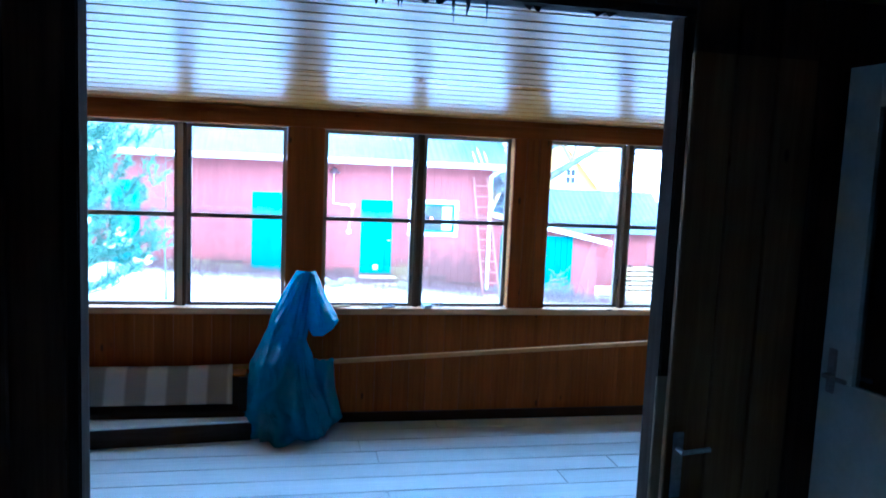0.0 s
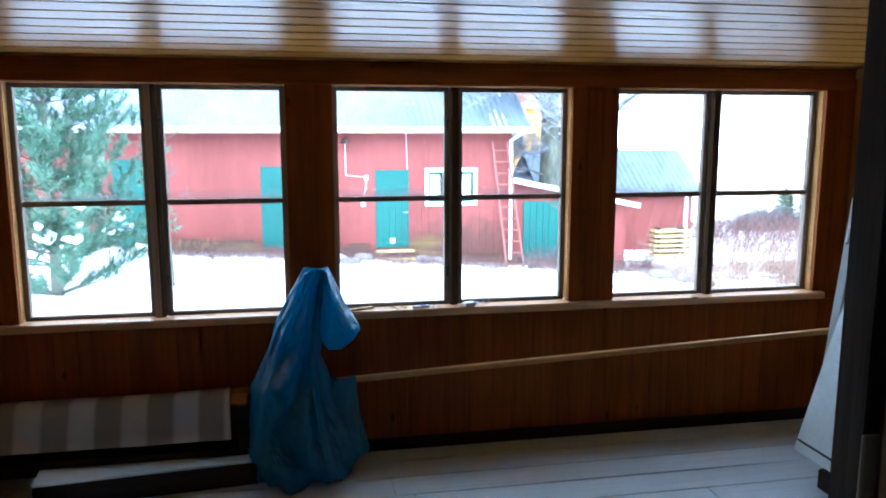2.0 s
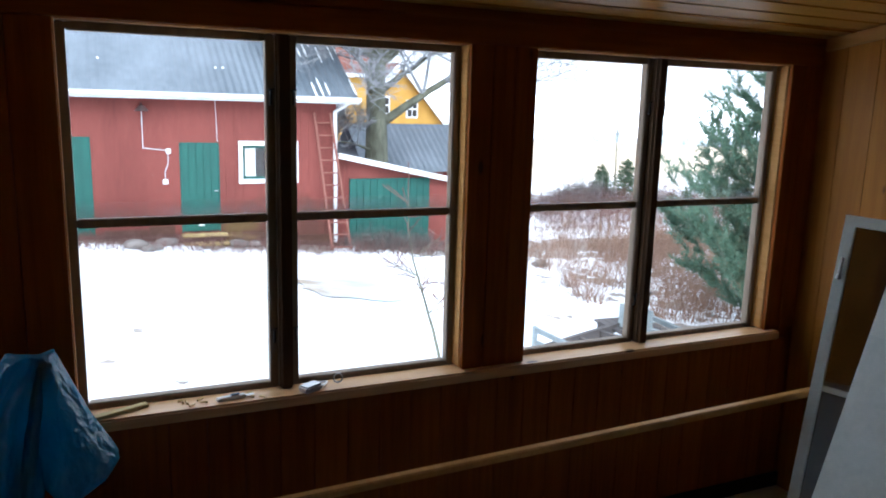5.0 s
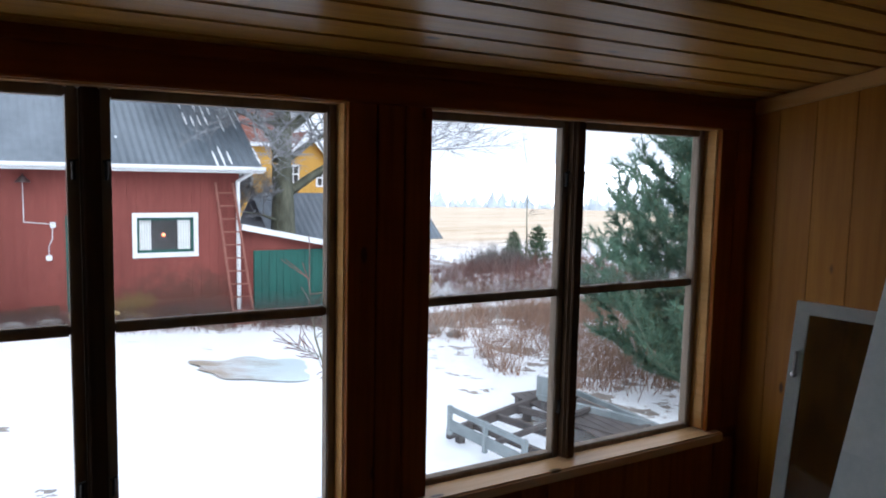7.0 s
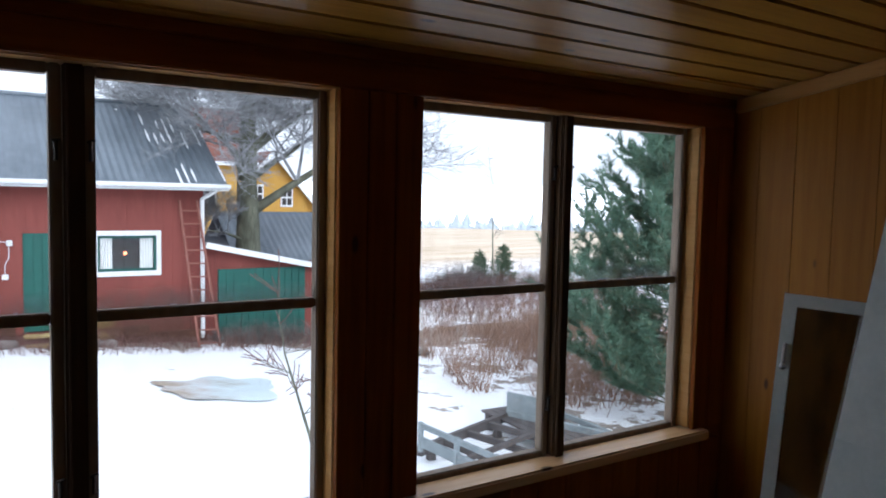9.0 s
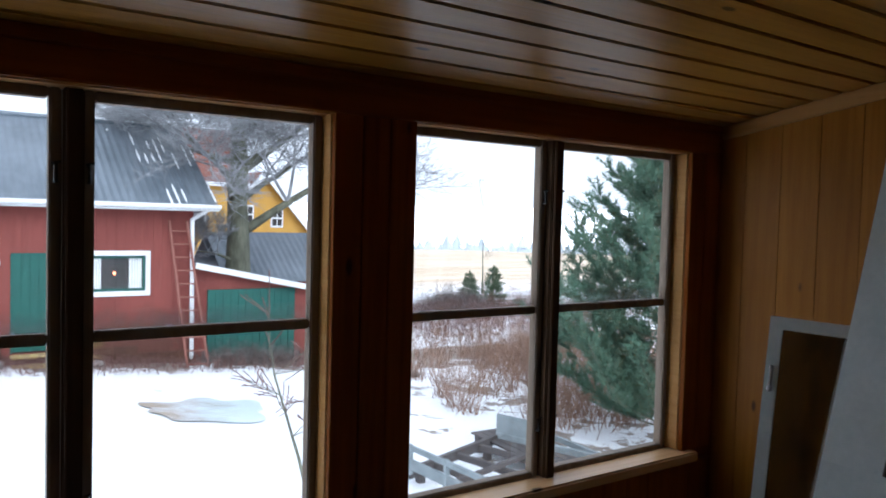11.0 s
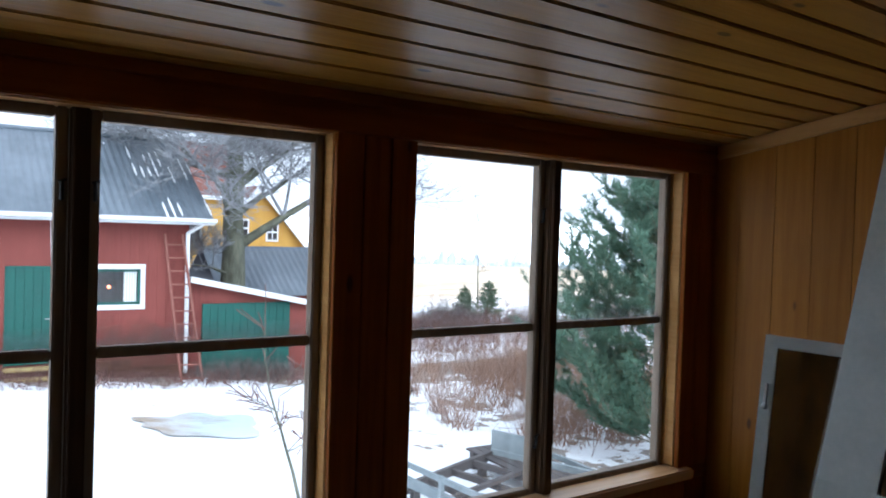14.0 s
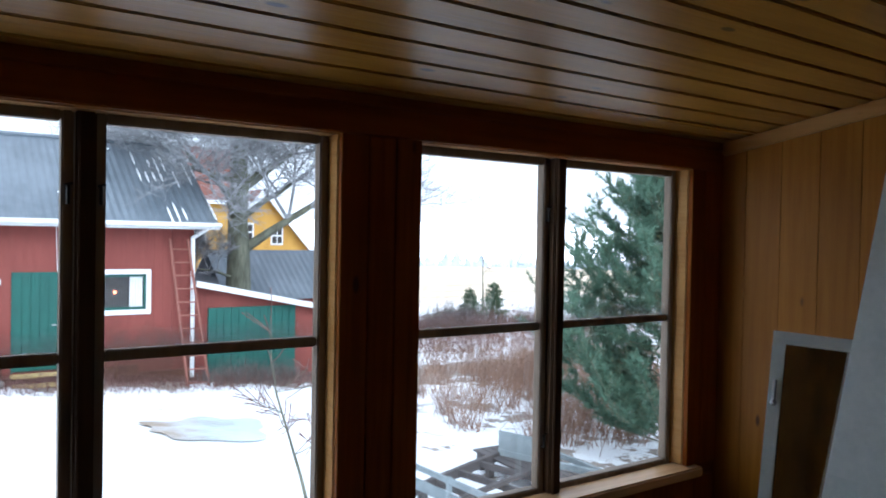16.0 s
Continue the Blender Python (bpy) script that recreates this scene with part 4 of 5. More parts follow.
def conifer(base, height, spread_r, seed, shoots, needle, label, material, shape=0.9, start=0.06, snow=0, gap=0.33, per=34, arms=6, rise=(0.3, 0.9)):
    """A trunk with whorls of upswept limbs; each limb carries side shoots set round with needles, like bottle brushes."""
    rng = random.Random(seed)
    tree = thing("conifer", base, label, "tree")
    vs, fs, nv, nf = [], [], [], []
    b = Vector(base)
    limb(vs, fs, b, b + Vector((0, 0, height * 0.97)), 0.03 * height ** 0.8, 0.01, 8)
    ends = []

    def brush(p, d, length):
        limb(vs, fs, p, p + d * length, 0.006, 0.003, 3)
        for _ in range(per):
            u = rng.random() ** 0.8
            q = p + d * length * u
            out = (d * rng.uniform(0.5, 1.3) + Vector((rng.uniform(-1, 1), rng.uniform(-1, 1), rng.uniform(-1, 1)))).normalized()
            e = out.cross(Vector((rng.uniform(-1, 1), rng.uniform(-1, 1), rng.uniform(-1, 1)))).normalized() * needle * 0.055
            k = len(nv)
            nv.extend((q - e, q + e, q + out * needle * rng.uniform(0.7, 1.15)))
            nf.append((k, k + 1, k + 2))

    whorls = max(9, int(height / gap))
    for i in range(whorls):
        u = start + (0.97 - start) * (i + rng.uniform(-0.3, 0.3)) / whorls
        for k in range(arms):
            a = k / arms * math.tau + rng.uniform(-0.45, 0.45) + i * 1.3
            reach = spread_r * max(0.0, 1 - u) ** shape * rng.uniform(0.6, 1.15) + 0.02 * height
            p = b + Vector((0, 0, u * height))
            lift = rng.uniform(*rise)
            mid = p + Vector((math.cos(a) * reach * 0.55, math.sin(a) * reach * 0.55, reach * 0.55 * lift * 0.5))
            tip = p + Vector((math.cos(a) * reach, math.sin(a) * reach, reach * lift))
            limb(vs, fs, p, mid, 0.01 + 0.014 * (1 - u), 0.009, 4)
            limb(vs, fs, mid, tip, 0.009, 0.004, 4)
            ends.append((mid, tip))
            n = max(3, int(shoots * (0.4 + reach / spread_r)))
            for _ in range(n):
                v = rng.uniform(0.25, 1.0)
                at = p.lerp(mid, v / 0.55) if v < 0.55 else mid.lerp(tip, (v - 0.55) / 0.45)
                way = (tip - mid).normalized() * 0.8 + Vector((rng.uniform(-1, 1), rng.uniform(-1, 1), rng.uniform(-0.3, 1.0))) * 0.75
                brush(at, way.normalized(), needle * rng.uniform(1.2, 2.6))
            brush(tip, (tip - mid).normalized(), needle * 2.0)
    for _ in range(6):
        brush(b + Vector((0, 0, height * rng.uniform(0.86, 0.97))), Vector((rng.uniform(-0.4, 0.4), rng.uniform(-0.4, 0.4), 1)).normalized(), needle * 2.2)
    raw_part("trunk", vs, fs, BARK, tree)
    raw_part("crown", nv, nf, material, tree)
    for i in range(snow):
        mid, tip = ends[int(rng.random() * len(ends) * 0.2)]
        c = mid.lerp(tip, rng.uniform(0.1, 0.95))
        clump = bmesh.new()
        bmesh.ops.create_icosphere(clump, subdivisions=2, radius=1, matrix=Matrix.Translation(c + Vector((0, 0, 0.05))) @ Matrix.Diagonal((rng.uniform(0.06, 0.17), rng.uniform(0.06, 0.15), rng.uniform(0.03, 0.07), 1)))
        for v in clump.verts:
            v.co += v.normal * 0.16 * noise.noise(v.co * 8)
        part("snow_clump", clump, SNOW_CAP, tree, "clump of snow lying on the branches", True)
    return tree


conifer((-4.3, 15.3, -1.15), 4.9, 1.8, 21, 17, 0.16, "open grey-green pine with snow on its lower branches", PALE_NEEDLES, 0.5, 0.02, 30, 0.36, 42, 7)
conifer((11.4, 11.5, -2.2), 5.6, 2.6, 22, 34, 0.14, "bushy blue-green pine beside the brown thicket", NEEDLES, 0.55, 0.03, 0, 0.27, 44, 8, (0.3, 1.0))
conifer((20.4, 30.0, -2.2), 1.55, 0.5, 24, 8, 0.08, "small dark green fir on the field's edge", FIR_NEEDLES, 0.9, 0.02, 0, 0.11, 26, 7, (0.0, 0.35))
conifer((22.2, 30.6, -2.2), 1.75, 0.7, 25, 9, 0.085, "small dark green fir on the field's edge", FIR_NEEDLES, 0.9, 0.02, 0, 0.11, 26, 7, (0.0, 0.35))


def thicket(name, label, count, where, tall, seed, thick=0.006, material=None):
    rng = random.Random(seed)
    vs, fs = [], []
    for _ in range(count):
        x, y = where(rng)
        p = Vector((x, y, ground_z(x, y) - 0.03))
        h = tall * rng.uniform(0.45, 1.0) * (0.85 + 0.5 * noise.noise(Vector((x * 0.6, y * 0.6, 9.0))))
        d = Vector((rng.uniform(-0.7, 0.7), rng.uniform(-0.7, 0.7), 1)).normalized()
        r = thick * rng.uniform(0.6, 1.3)
        for i in range(3):
            d = (d + Vector((rng.uniform(-1, 1), rng.uniform(-1, 1), 0)) * 0.18).normalized()
            q = p + d * h / 3
            limb(vs, fs, p, q, r, r * 0.65, 3)
            if i:
                for _ in range(3):
                    t = q + (d + Vector((rng.uniform(-1, 1), rng.uniform(-1, 1), rng.uniform(-0.4, 0.5))) * 1.0).normalized() * h * rng.uniform(0.15, 0.32)
                    limb(vs, fs, q, t, r * 0.6, r * 0.3, 3)
            p, r = q, r * 0.65
    return tagged(raw_part(name, vs, fs, material or STEMS), label, "bushes", "", "stuff")


CLUMPS = []
for i in range(105):
    u, v = random.random(), random.random()
    x = 8.9 + 7.8 * u + 1.0 * v
    if x < 11.2 and i % 2:
        continue
    CLUMPS.append((x, 13.7 + 8.5 * v - 0.28 * (x - 9.0), 0.12 + 0.22 * random.random()))


def thicket_spot(rng):
    """Stems stand in clumps, with snow between them."""
    x, y, r = CLUMPS[int(rng.random() * len(CLUMPS))]
    return x + rng.gauss(0, r), y + rng.gauss(0, r)


thicket("thicket", "dense reddish-brown leafless thicket in patchy snow", 4700, thicket_spot, 1.25, 31, 0.0075)
thicket("brush_pile", "pile of bare grey branches at the field's edge", 800, lambda g: (17.6 + 2.6 * g.random(), 28.6 + 1.3 * g.random()), 1.05, 32, 0.013, TWIG)
thicket("dry_grass", "dry brown stalks and litter along the barn wall", 5200, lambda g: (-4 + 14 * g.random(), 20.98 - 1.5 * g.random() ** 2.6), 0.38, 33, 0.006, RED_STEMS)
thicket("far_scrub", "thin leafless scrub before the far field", 900, lambda g: (20 + 16 * g.random(), 27 + 9 * g.random()), 1.0, 34, 0.007)

thicket("shed_scrub", "tangled bare twigs and litter before the lean-to shed", 420, lambda g: (5.75 + 2.6 * g.random(), 20.85 - 0.9 * g.random() ** 2), 0.6, 37, 0.007, TWIG)
thicket("red_scrub", "low dark reddish scrub round the two firs", 3600, lambda g: (14.0 + 10.0 * g.random(), 22.5 + 7.5 * g.random() ** 0.8), 0.9, 36, 0.009, RED_STEMS)

# glowing pale ring added at the horizon, where the sky turns dark
haze_mat = Nodes("glowing_horizon_haze")
HAZE_GLOW = haze_mat.done((0.75, 0.77, 0.8), 1.0, Emission_Color=(0.8, 0.84, 0.9, 1), Emission_Strength=1.6)
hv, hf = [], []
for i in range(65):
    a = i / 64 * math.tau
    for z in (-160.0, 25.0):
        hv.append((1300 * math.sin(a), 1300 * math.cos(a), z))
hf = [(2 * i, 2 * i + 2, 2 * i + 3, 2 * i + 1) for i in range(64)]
structure(raw_part("backdrop", hv, hf, HAZE_GLOW), "pale glowing ring added as haze on the horizon", "backdrop")

STRAW = foliage_material("yellowed_straw", (0.25, 0.17, 0.06), (0.5, 0.38, 0.16), 0.9)
thicket("straw", "yellowed straw tufts against the barn wall", 500, lambda g: ((-3.2 + 2.1 * g.random()) if g.random() < 0.6 else (2.95 + 0.6 * g.random()), 20.93 - 0.12 * g.random()), 0.34, 35, 0.006, STRAW)

# far wood along the end of the field
rng = random.Random(40)
wv, wf = [], []
for i in range(1300):
    a = rng.uniform(-0.4, 1.25)
    far = rng.uniform(190, 260)
    x, y = far * math.sin(a), far * math.cos(a)
    z, h = ground_z(x, y), rng.uniform(2.2, 4.0) + (4.0 * rng.random() ** 8)
    cone = rng.random() < 0.22
    wide = h * (0.2 if cone else 0.45)
    for tier in range(4):
        k, n = len(wv), 7
        z0 = z + h * (tier * 0.22)
        top = z + h * min(1.0, tier * 0.22 + 0.42)
        r = wide * (1 - tier * 0.23)
        for j in range(n):
            ang = j / n * math.tau
            rr = r * rng.uniform(0.7, 1.25)
            wv.append((x + rr * math.cos(ang), y + rr * math.sin(ang), z0 + rng.uniform(-0.2, 0.2) * r))
        wv.append((x + rng.uniform(-0.2, 0.2) * r, y, top))
        wf += [(k + j, k + (j + 1) % n, k + n) for j in range(n)]
tagged(raw_part("far_wood", wv, wf, HAZED_TREES), "hazy distant wood behind the field", "trees", "", "stuff")

# old trailer frame in the snow
cart = thing("trailer_frame", (7.0, 11.4, -1.95), "old grey wooden trailer frame dusted with snow", "trailer")
A, B, C, D = Vector((5.85, 11.57, 0)), Vector((5.95, 9.95, 0)), Vector((8.5, 10.45, 0)), Vector((7.91, 12.27, 0))


def beam(name, a, b, z0, z1, t, material, label=""):
    """An upright plank between two plan points."""
    d = (b - a)
    m = Matrix.Translation((a.x, a.y, 0)) @ Matrix.Rotation(math.atan2(d.y, d.x), 4, "Z")
    return part(name, box(bmesh.new(), 0, d.length, -t / 2, t / 2, z0, z1, 0.006, m), material, cart, label)


DECK = -1.68
beam("side_rail", A, B, DECK + 0.28, DECK + 0.35, 0.05, GREY_WOOD)
beam("side_board", A, B, DECK + 0.02, DECK + 0.17, 0.03, GREY_WOOD)
for k in (0.02, 0.5, 0.97):
    p = A.lerp(B, k)
    part("stake", boxed(p.x - 0.03, p.x + 0.03, p.y - 0.03, p.y + 0.03, DECK - 0.05, DECK + 0.36, bevel=0.004), GREY_WOOD, cart)
beam("headboard", D, D.lerp(C, 0.32), DECK + 0.02, DECK + 0.34, 0.05, GREY_WOOD)
beam("side_beam", A, D, DECK - 0.12, DECK + 0.02, 0.08, DARK_PLANK)
beam("side_beam", B, C, DECK - 0.12, DECK + 0.02, 0.08, DARK_PLANK)
beam("end_beam", D, C, DECK - 0.12, DECK + 0.06, 0.08, GREY_WOOD)
for k in (0.25, 0.5, 0.75):
    beam("cross_beam", A.lerp(D, k), B.lerp(C, k), DECK - 0.1, DECK - 0.01, 0.07, DARK_PLANK)
beam("long_beam", A.lerp(B, 0.5), D.lerp(C, 0.5), DECK - 0.005, DECK + 0.06, 0.07, DARK_PLANK)
for k in (0.12, 0.88):
    for p in (A.lerp(D, k), B.lerp(C, k)):
        part("leg", boxed(p.x - 0.05, p.x + 0.05, p.y - 0.05, p.y + 0.05, ground_z(p.x, p.y) - 0.05, DECK - 0.1), DARK_PLANK, cart)
# the trailer's other bay: dark boards behind a pale rail
E, F = Vector((8.64, 12.65, 0)), Vector((8.47, 9.83, 0))
beam("bay_rail", E, F, DECK - 0.02, DECK + 0.06, 0.06, GREY_WOOD)
across = Vector((-(F - E).y, (F - E).x, 0)).normalized() * -1
for i in range(6):
    a, b = E + across * (0.1 + 0.15 * i), F + across * (0.1 + 0.15 * i)
    beam("bay_board", a, b, DECK - 0.06, DECK - 0.03, 0.14, DARK_PLANK)
for k in (0.05, 0.95):
    for off in (0.05, 0.85):
        p = E.lerp(F, k) + across * off
        part("leg", boxed(p.x - 0.05, p.x + 0.05, p.y - 0.05, p.y + 0.05, ground_z(p.x, p.y) - 0.05, DECK - 0.055), DARK_PLANK, cart)

# stones and planks lying about in the snow
for i, (x, y, s) in enumerate([(0.9, 20.0, 0.22), (1.25, 19.9, 0.17), (1.1, 19.7, 0.12), (1.55, 20.5, 0.2), (3.2, 20.6, 0.2), (3.5, 20.65, 0.16), (9.4, 19.5, 0.25), (9.9, 19.0, 0.2), (10.3, 18.6, 0.18)]):
    rock = bmesh.new()
    bmesh.ops.create_icosphere(rock, subdivisions=2, radius=1, matrix=Matrix.Translation((x, y, ground_z(x, y) + s * 0.25)) @ Matrix.Diagonal((s * 1.3, s, s * 0.6, 1)))
    for v in rock.verts:
        v.co += v.normal * 0.25 * s * noise.noise(v.co * 4)
    tagged(part("stone", rock, STONE, None, "", True), "grey stone poking out of the snow", "stone", "stones in the yard")


# ---- loose things in the porch ----
def along(u, marks):
    """Straight-line reading between marks (u, value)."""
    for (a, p), (c, q) in zip(marks, marks[1:]):
        if u <= c:
            return p + (q - p) * max(0.0, (u - a) / (c - a))
    return marks[-1][1]


def film_rings(name, ob, levels, sides, left, right, depth, middle, folds):
    """A crumpled tube of plastic film between two side outlines."""
    bm = bmesh.new()
    rows = []
    for z in levels:
        x0, x1 = along(z, left), along(z, right)
        cx, rx, ry, cy = (x0 + x1) / 2, (x1 - x0) / 2, along(z, depth), along(z, middle)
        ring = []
        for k in range(sides):
            a = k / sides * math.tau
            crease = folds * (0.5 * math.sin(a * 6 + 3 * math.sin(z * 6)) + 0.35 * math.sin(a * 11 - z * 9) + 1.5 * noise.noise(Vector((math.cos(a) * 2.4, math.sin(a) * 2.4, z * 5))))
            spot = Vector((math.cos(a) * 1.3, math.sin(a) * 1.3, z * 3.2))
            crease += folds * 1.3 * (0.35 - abs(noise.noise(spot * 2.1 + Vector((3, 1, 0)))) * 1.6) + folds * 0.5 * (0.3 - abs(noise.noise(spot * 5.0)) * 1.5)
            r = 1 + crease * (0.25 + 0.75 * abs(math.sin(a)))
            sharp = abs(math.cos(a)) ** 0.85 * math.copysign(1, math.cos(a))
            ring.append(bm.verts.new((cx + rx * (1 + 0.3 * crease) * sharp, cy + ry * r * math.sin(a), z + 0.012 * math.sin(3 * a) * (0 if z < 0.02 else 1))))
        rows.append(ring)
    for low, high in zip(rows, rows[1:]):
        for k in range(sides):
            j = (k + 1) % sides
            bm.faces.new((low[k], low[j], high[j], high[k]))
    bm.faces.new(list(reversed(rows[0])))
    bm.faces.new(rows[-1])
    part(name, bm, BAG, ob, "", True)


def bag():
    """A tall half-full bin bag: slumped base, pulled-up neck, hood flopped to one side."""
    ob = thing("bin_bag", (0.04, 4.85, 0.0), "tall blue plastic bin bag with its neck flopped over", "bag")
    film_rings("body", ob, [0.006 + 1.03 * i / 70 for i in range(71)], 96,
               [(0, -0.23), (0.06, -0.265), (0.25, -0.246), (0.49, -0.21), (0.77, -0.095), (0.95, -0.005), (1.036, 0.045)],
               [(0, 0.24), (0.08, 0.3), (0.3, 0.21), (0.49, 0.14), (0.6, 0.118), (0.77, 0.135), (1.036, 0.172)],
               [(0, 0.16), (0.08, 0.21), (0.4, 0.17), (0.7, 0.1), (1.036, 0.04)],
               [(0, 4.84), (0.5, 4.85), (1.036, 4.93)], 0.3)
    film_rings("hood", ob, [0.655 + 0.375 * i / 16 for i in range(17)], 32,
               [(0.655, 0.16), (0.7, 0.125), (1.03, 0.1)],
               [(0.655, 0.22), (0.7, 0.285), (0.75, 0.322), (0.86, 0.255), (1.03, 0.176)],
               [(0.655, 0.02), (0.72, 0.075), (1.03, 0.03)],
               [(0.655, 4.84), (1.03, 4.925)], 0.07)
    film_rings("pleat", ob, [0.05 + 0.96 * i / 60 for i in range(61)], 24,
               [(0.05, 0.13), (0.3, 0.1), (0.6, 0.055), (0.8, 0.085), (1.01, 0.115)],
               [(0.05, 0.21), (0.3, 0.15), (0.6, 0.095), (0.8, 0.12), (1.01, 0.15)],
               [(0.05, 0.05), (0.4, 0.045), (1.01, 0.02)],
               [(0.05, 4.66), (0.3, 4.67), (0.5, 4.715), (0.7, 4.765), (1.01, 4.905)], 0.25)
    film_rings("slack_fold", ob, [0.06 + 0.415 * i / 18 for i in range(19)], 32,
               [(0.06, 0.2), (0.3, 0.15), (0.475, 0.17)],
               [(0.06, 0.3), (0.1, 0.36), (0.28, 0.315), (0.475, 0.292)],
               [(0.06, 0.03), (0.12, 0.09), (0.475, 0.022)],
               [(0.06, 4.86), (0.475, 4.88)], 0.22)


bag()

# low dark chest with a rug thrown over it, on a shallow pallet
pallet = thing("low_platform", (-0.75, 4.8, 0), "low dark platform with its lit top coloured pale grey", "platform")
skew = Matrix.Translation((-1.2, 4.655, 0)) @ Matrix.Rotation(radians(5.5), 4, "Z")
# light falling on the platform's top is put into its pale grey
part("top", box(bmesh.new(), 0, 1.0, 0, 0.24, 0.118, 0.13, 0.003, skew), FLOOR_PAINT, pallet, "top board coloured pale grey for the light on it")
part("front", box(bmesh.new(), 0, 1.0, 0.006, 0.03, 0.0, 0.118, 0.004, skew), DARK_WOOD, pallet)
part("end", box(bmesh.new(), 0, 0.03, 0.03, 0.24, 0.0, 0.118, 0, skew), DARK_WOOD, pallet)
part("end", box(bmesh.new(), 0.97, 1.0, 0.03, 0.24, 0.0, 0.118, 0, skew), DARK_WOOD, pallet)
chest = thing("chest", (-0.85, 4.92, 0.13), "dark wooden chest under a striped rug", "chest")
part("body", boxed(-1.42, -0.27, 4.94, 5.025, 0.165, 0.39, bevel=0.006), DARK_WOOD, chest)
part("plinth", boxed(-1.44, -0.25, 4.815, 5.028, 0.131, 0.165, bevel=0.006), DARK_WOOD, chest)
part("corner_post", boxed(-0.29, -0.24, 4.815, 4.95, 0.165, 0.385, bevel=0.005), DARK_WOOD, chest)
part("rim", boxed(-0.33, -0.25, 4.82, 5.02, 0.39, 0.402, bevel=0.003), PINE_H, chest)
rug = bmesh.new()
line = [(5.02, 0.408), (4.97, 0.418), (4.925, 0.424), (4.9, 0.4), (4.875, 0.352), (4.855, 0.306), (4.838, 0.26), (4.822, 0.216)]
cols = 40
grid = []
for i in range(cols + 1):
    u = i / cols
    x = -1.42 + 1.08 * u
    row = []
    for j, (y, z) in enumerate(line):
        sag = 0.012 * noise.noise(Vector((x * 5, j * 0.5, 2.0)))
        lift = 0.012 * max(0.0, (u - 0.72) / 0.28) * (1 if j < 5 else 0)
        row.append(rug.verts.new((x + 0.012 * (j / 7) * (1 if u > 0.9 else 0), y - abs(sag) * (1 if j > 2 else 0), z + lift)))
    grid.append(row)
for r0, r1 in zip(grid, grid[1:]):
    for j in range(len(line) - 1):
        rug.faces.new((r0[j], r1[j], r1[j + 1], r0[j + 1]))
bmesh.ops.solidify(rug, geom=rug.faces[:], thickness=-0.007)
rug_ob = tagged(part("rug", rug, RUG, None, "", True), "beige and brown striped woven rug draped over the chest", "rug")

# long loose batten, one end on the chest, the other propped in the corner
a, b = Vector((-0.36, 4.985, 0.405)), Vector((2.9, 4.66, 0.66))
d = b - a
m = Matrix.Translation(a) @ d.to_track_quat("X", "Z").to_matrix().to_4x4()
bm = bmesh.new()
box(bm, 0, d.length, -0.017, 0.017, -0.014, 0.014, 0.004, m)
batten = tagged(part("batten", bm, PINE_Y), "long pale pine batten leaning along the window wall", "batten")

# white casement leaning in the corner, and a white cupboard door in front of it
def leaning_frame(name, corner, across, up_dir, width, height, rail, label, category, panes, thick=0.04, foot=0.0):
    """A framed leaf: corner is its far lower corner; across and up_dir lie in its plane."""
    ob = thing(name, corner, label, category)
    ex = Vector(across).normalized()
    ez = Vector(up_dir).normalized()
    ez = (ez - ex * ez.dot(ex)).normalized()
    ey = ez.cross(ex)
    m = Matrix((ex, ey, ez)).transposed().to_4x4()
    m = Matrix.Translation(corner) @ m
    z0 = foot
    part("stile", box(bmesh.new(), 0, rail, -thick / 2, thick / 2, z0, height, 0.001, m), WHITE_PAINT, ob)
    part("stile", box(bmesh.new(), width - rail, width, -thick / 2, thick / 2, z0, height, 0.001, m), WHITE_PAINT, ob)
    part("rail", box(bmesh.new(), rail, width - rail, -thick / 2, thick / 2, height - rail, height, 0.001, m), WHITE_PAINT, ob)
    if z0:
        part("slab", box(bmesh.new(), 0, width, -thick / 2, thick / 2, 0, z0, 0.001, m), WHITE_PAINT, ob)
    else:
        part("rail", box(bmesh.new(), rail, width - rail, -thick / 2, thick / 2, 0, rail, 0.001, m), WHITE_PAINT, ob)
    lo, hi = max(rail, z0), height - rail
    for k in range(panes):
        a = lo + (hi - lo) * k / panes
        b = lo + (hi - lo) * (k + 1) / panes
        if k:
            part("glazing_bar", box(bmesh.new(), rail, width - rail, -0.014, 0.014, a - 0.011, a + 0.011, 0.003, m), WHITE_PAINT, ob)
        part("pane", box(bmesh.new(), rail, width - rail, -0.002, 0.002, a + (0.011 if k else 0), b, 0, m), OLD_GLASS, ob)
    return ob, m


old_sash, sm = leaning_frame("loose_window_sash", (2.76, 4.635, 0.03), (0.455, -0.89, -0.056), (0.1, -0.022, 1.0), 0.4, 1.36, 0.04, "old white window sash leaning in the corner", "window sash", 2)
latch = rod(bmesh.new(), sm @ Vector((0.02, -0.03, 1.13)), sm @ Vector((0.02, -0.03, 1.2)), 0.006)
rod(latch, sm @ Vector((0.02, -0.02, 1.19)), sm @ Vector((0.02, -0.035, 1.19)), 0.005)
bmesh.ops.create_icosphere(latch, subdivisions=2, radius=0.011, matrix=Matrix.Translation(sm @ Vector((0.02, -0.036, 1.125))))
part("latch", latch, STEEL, old_sash, "small steel casement latch")
old_door, dm = leaning_frame("loose_door_leaf", (2.455, 4.34, 0.15), (0.08, -0.99, -0.058), (0.258, -0.038, 1.0), 0.62, 1.95, 0.16, "white-painted door leaf with a small upper pane, leaning in the corner", "door", 1, 0.035, 0.9)
part("foot_strip", box(bmesh.new(), 0.01, 0.61, -0.024, -0.018, 0.05, 0.06, 0, dm), GROOVE, old_door)
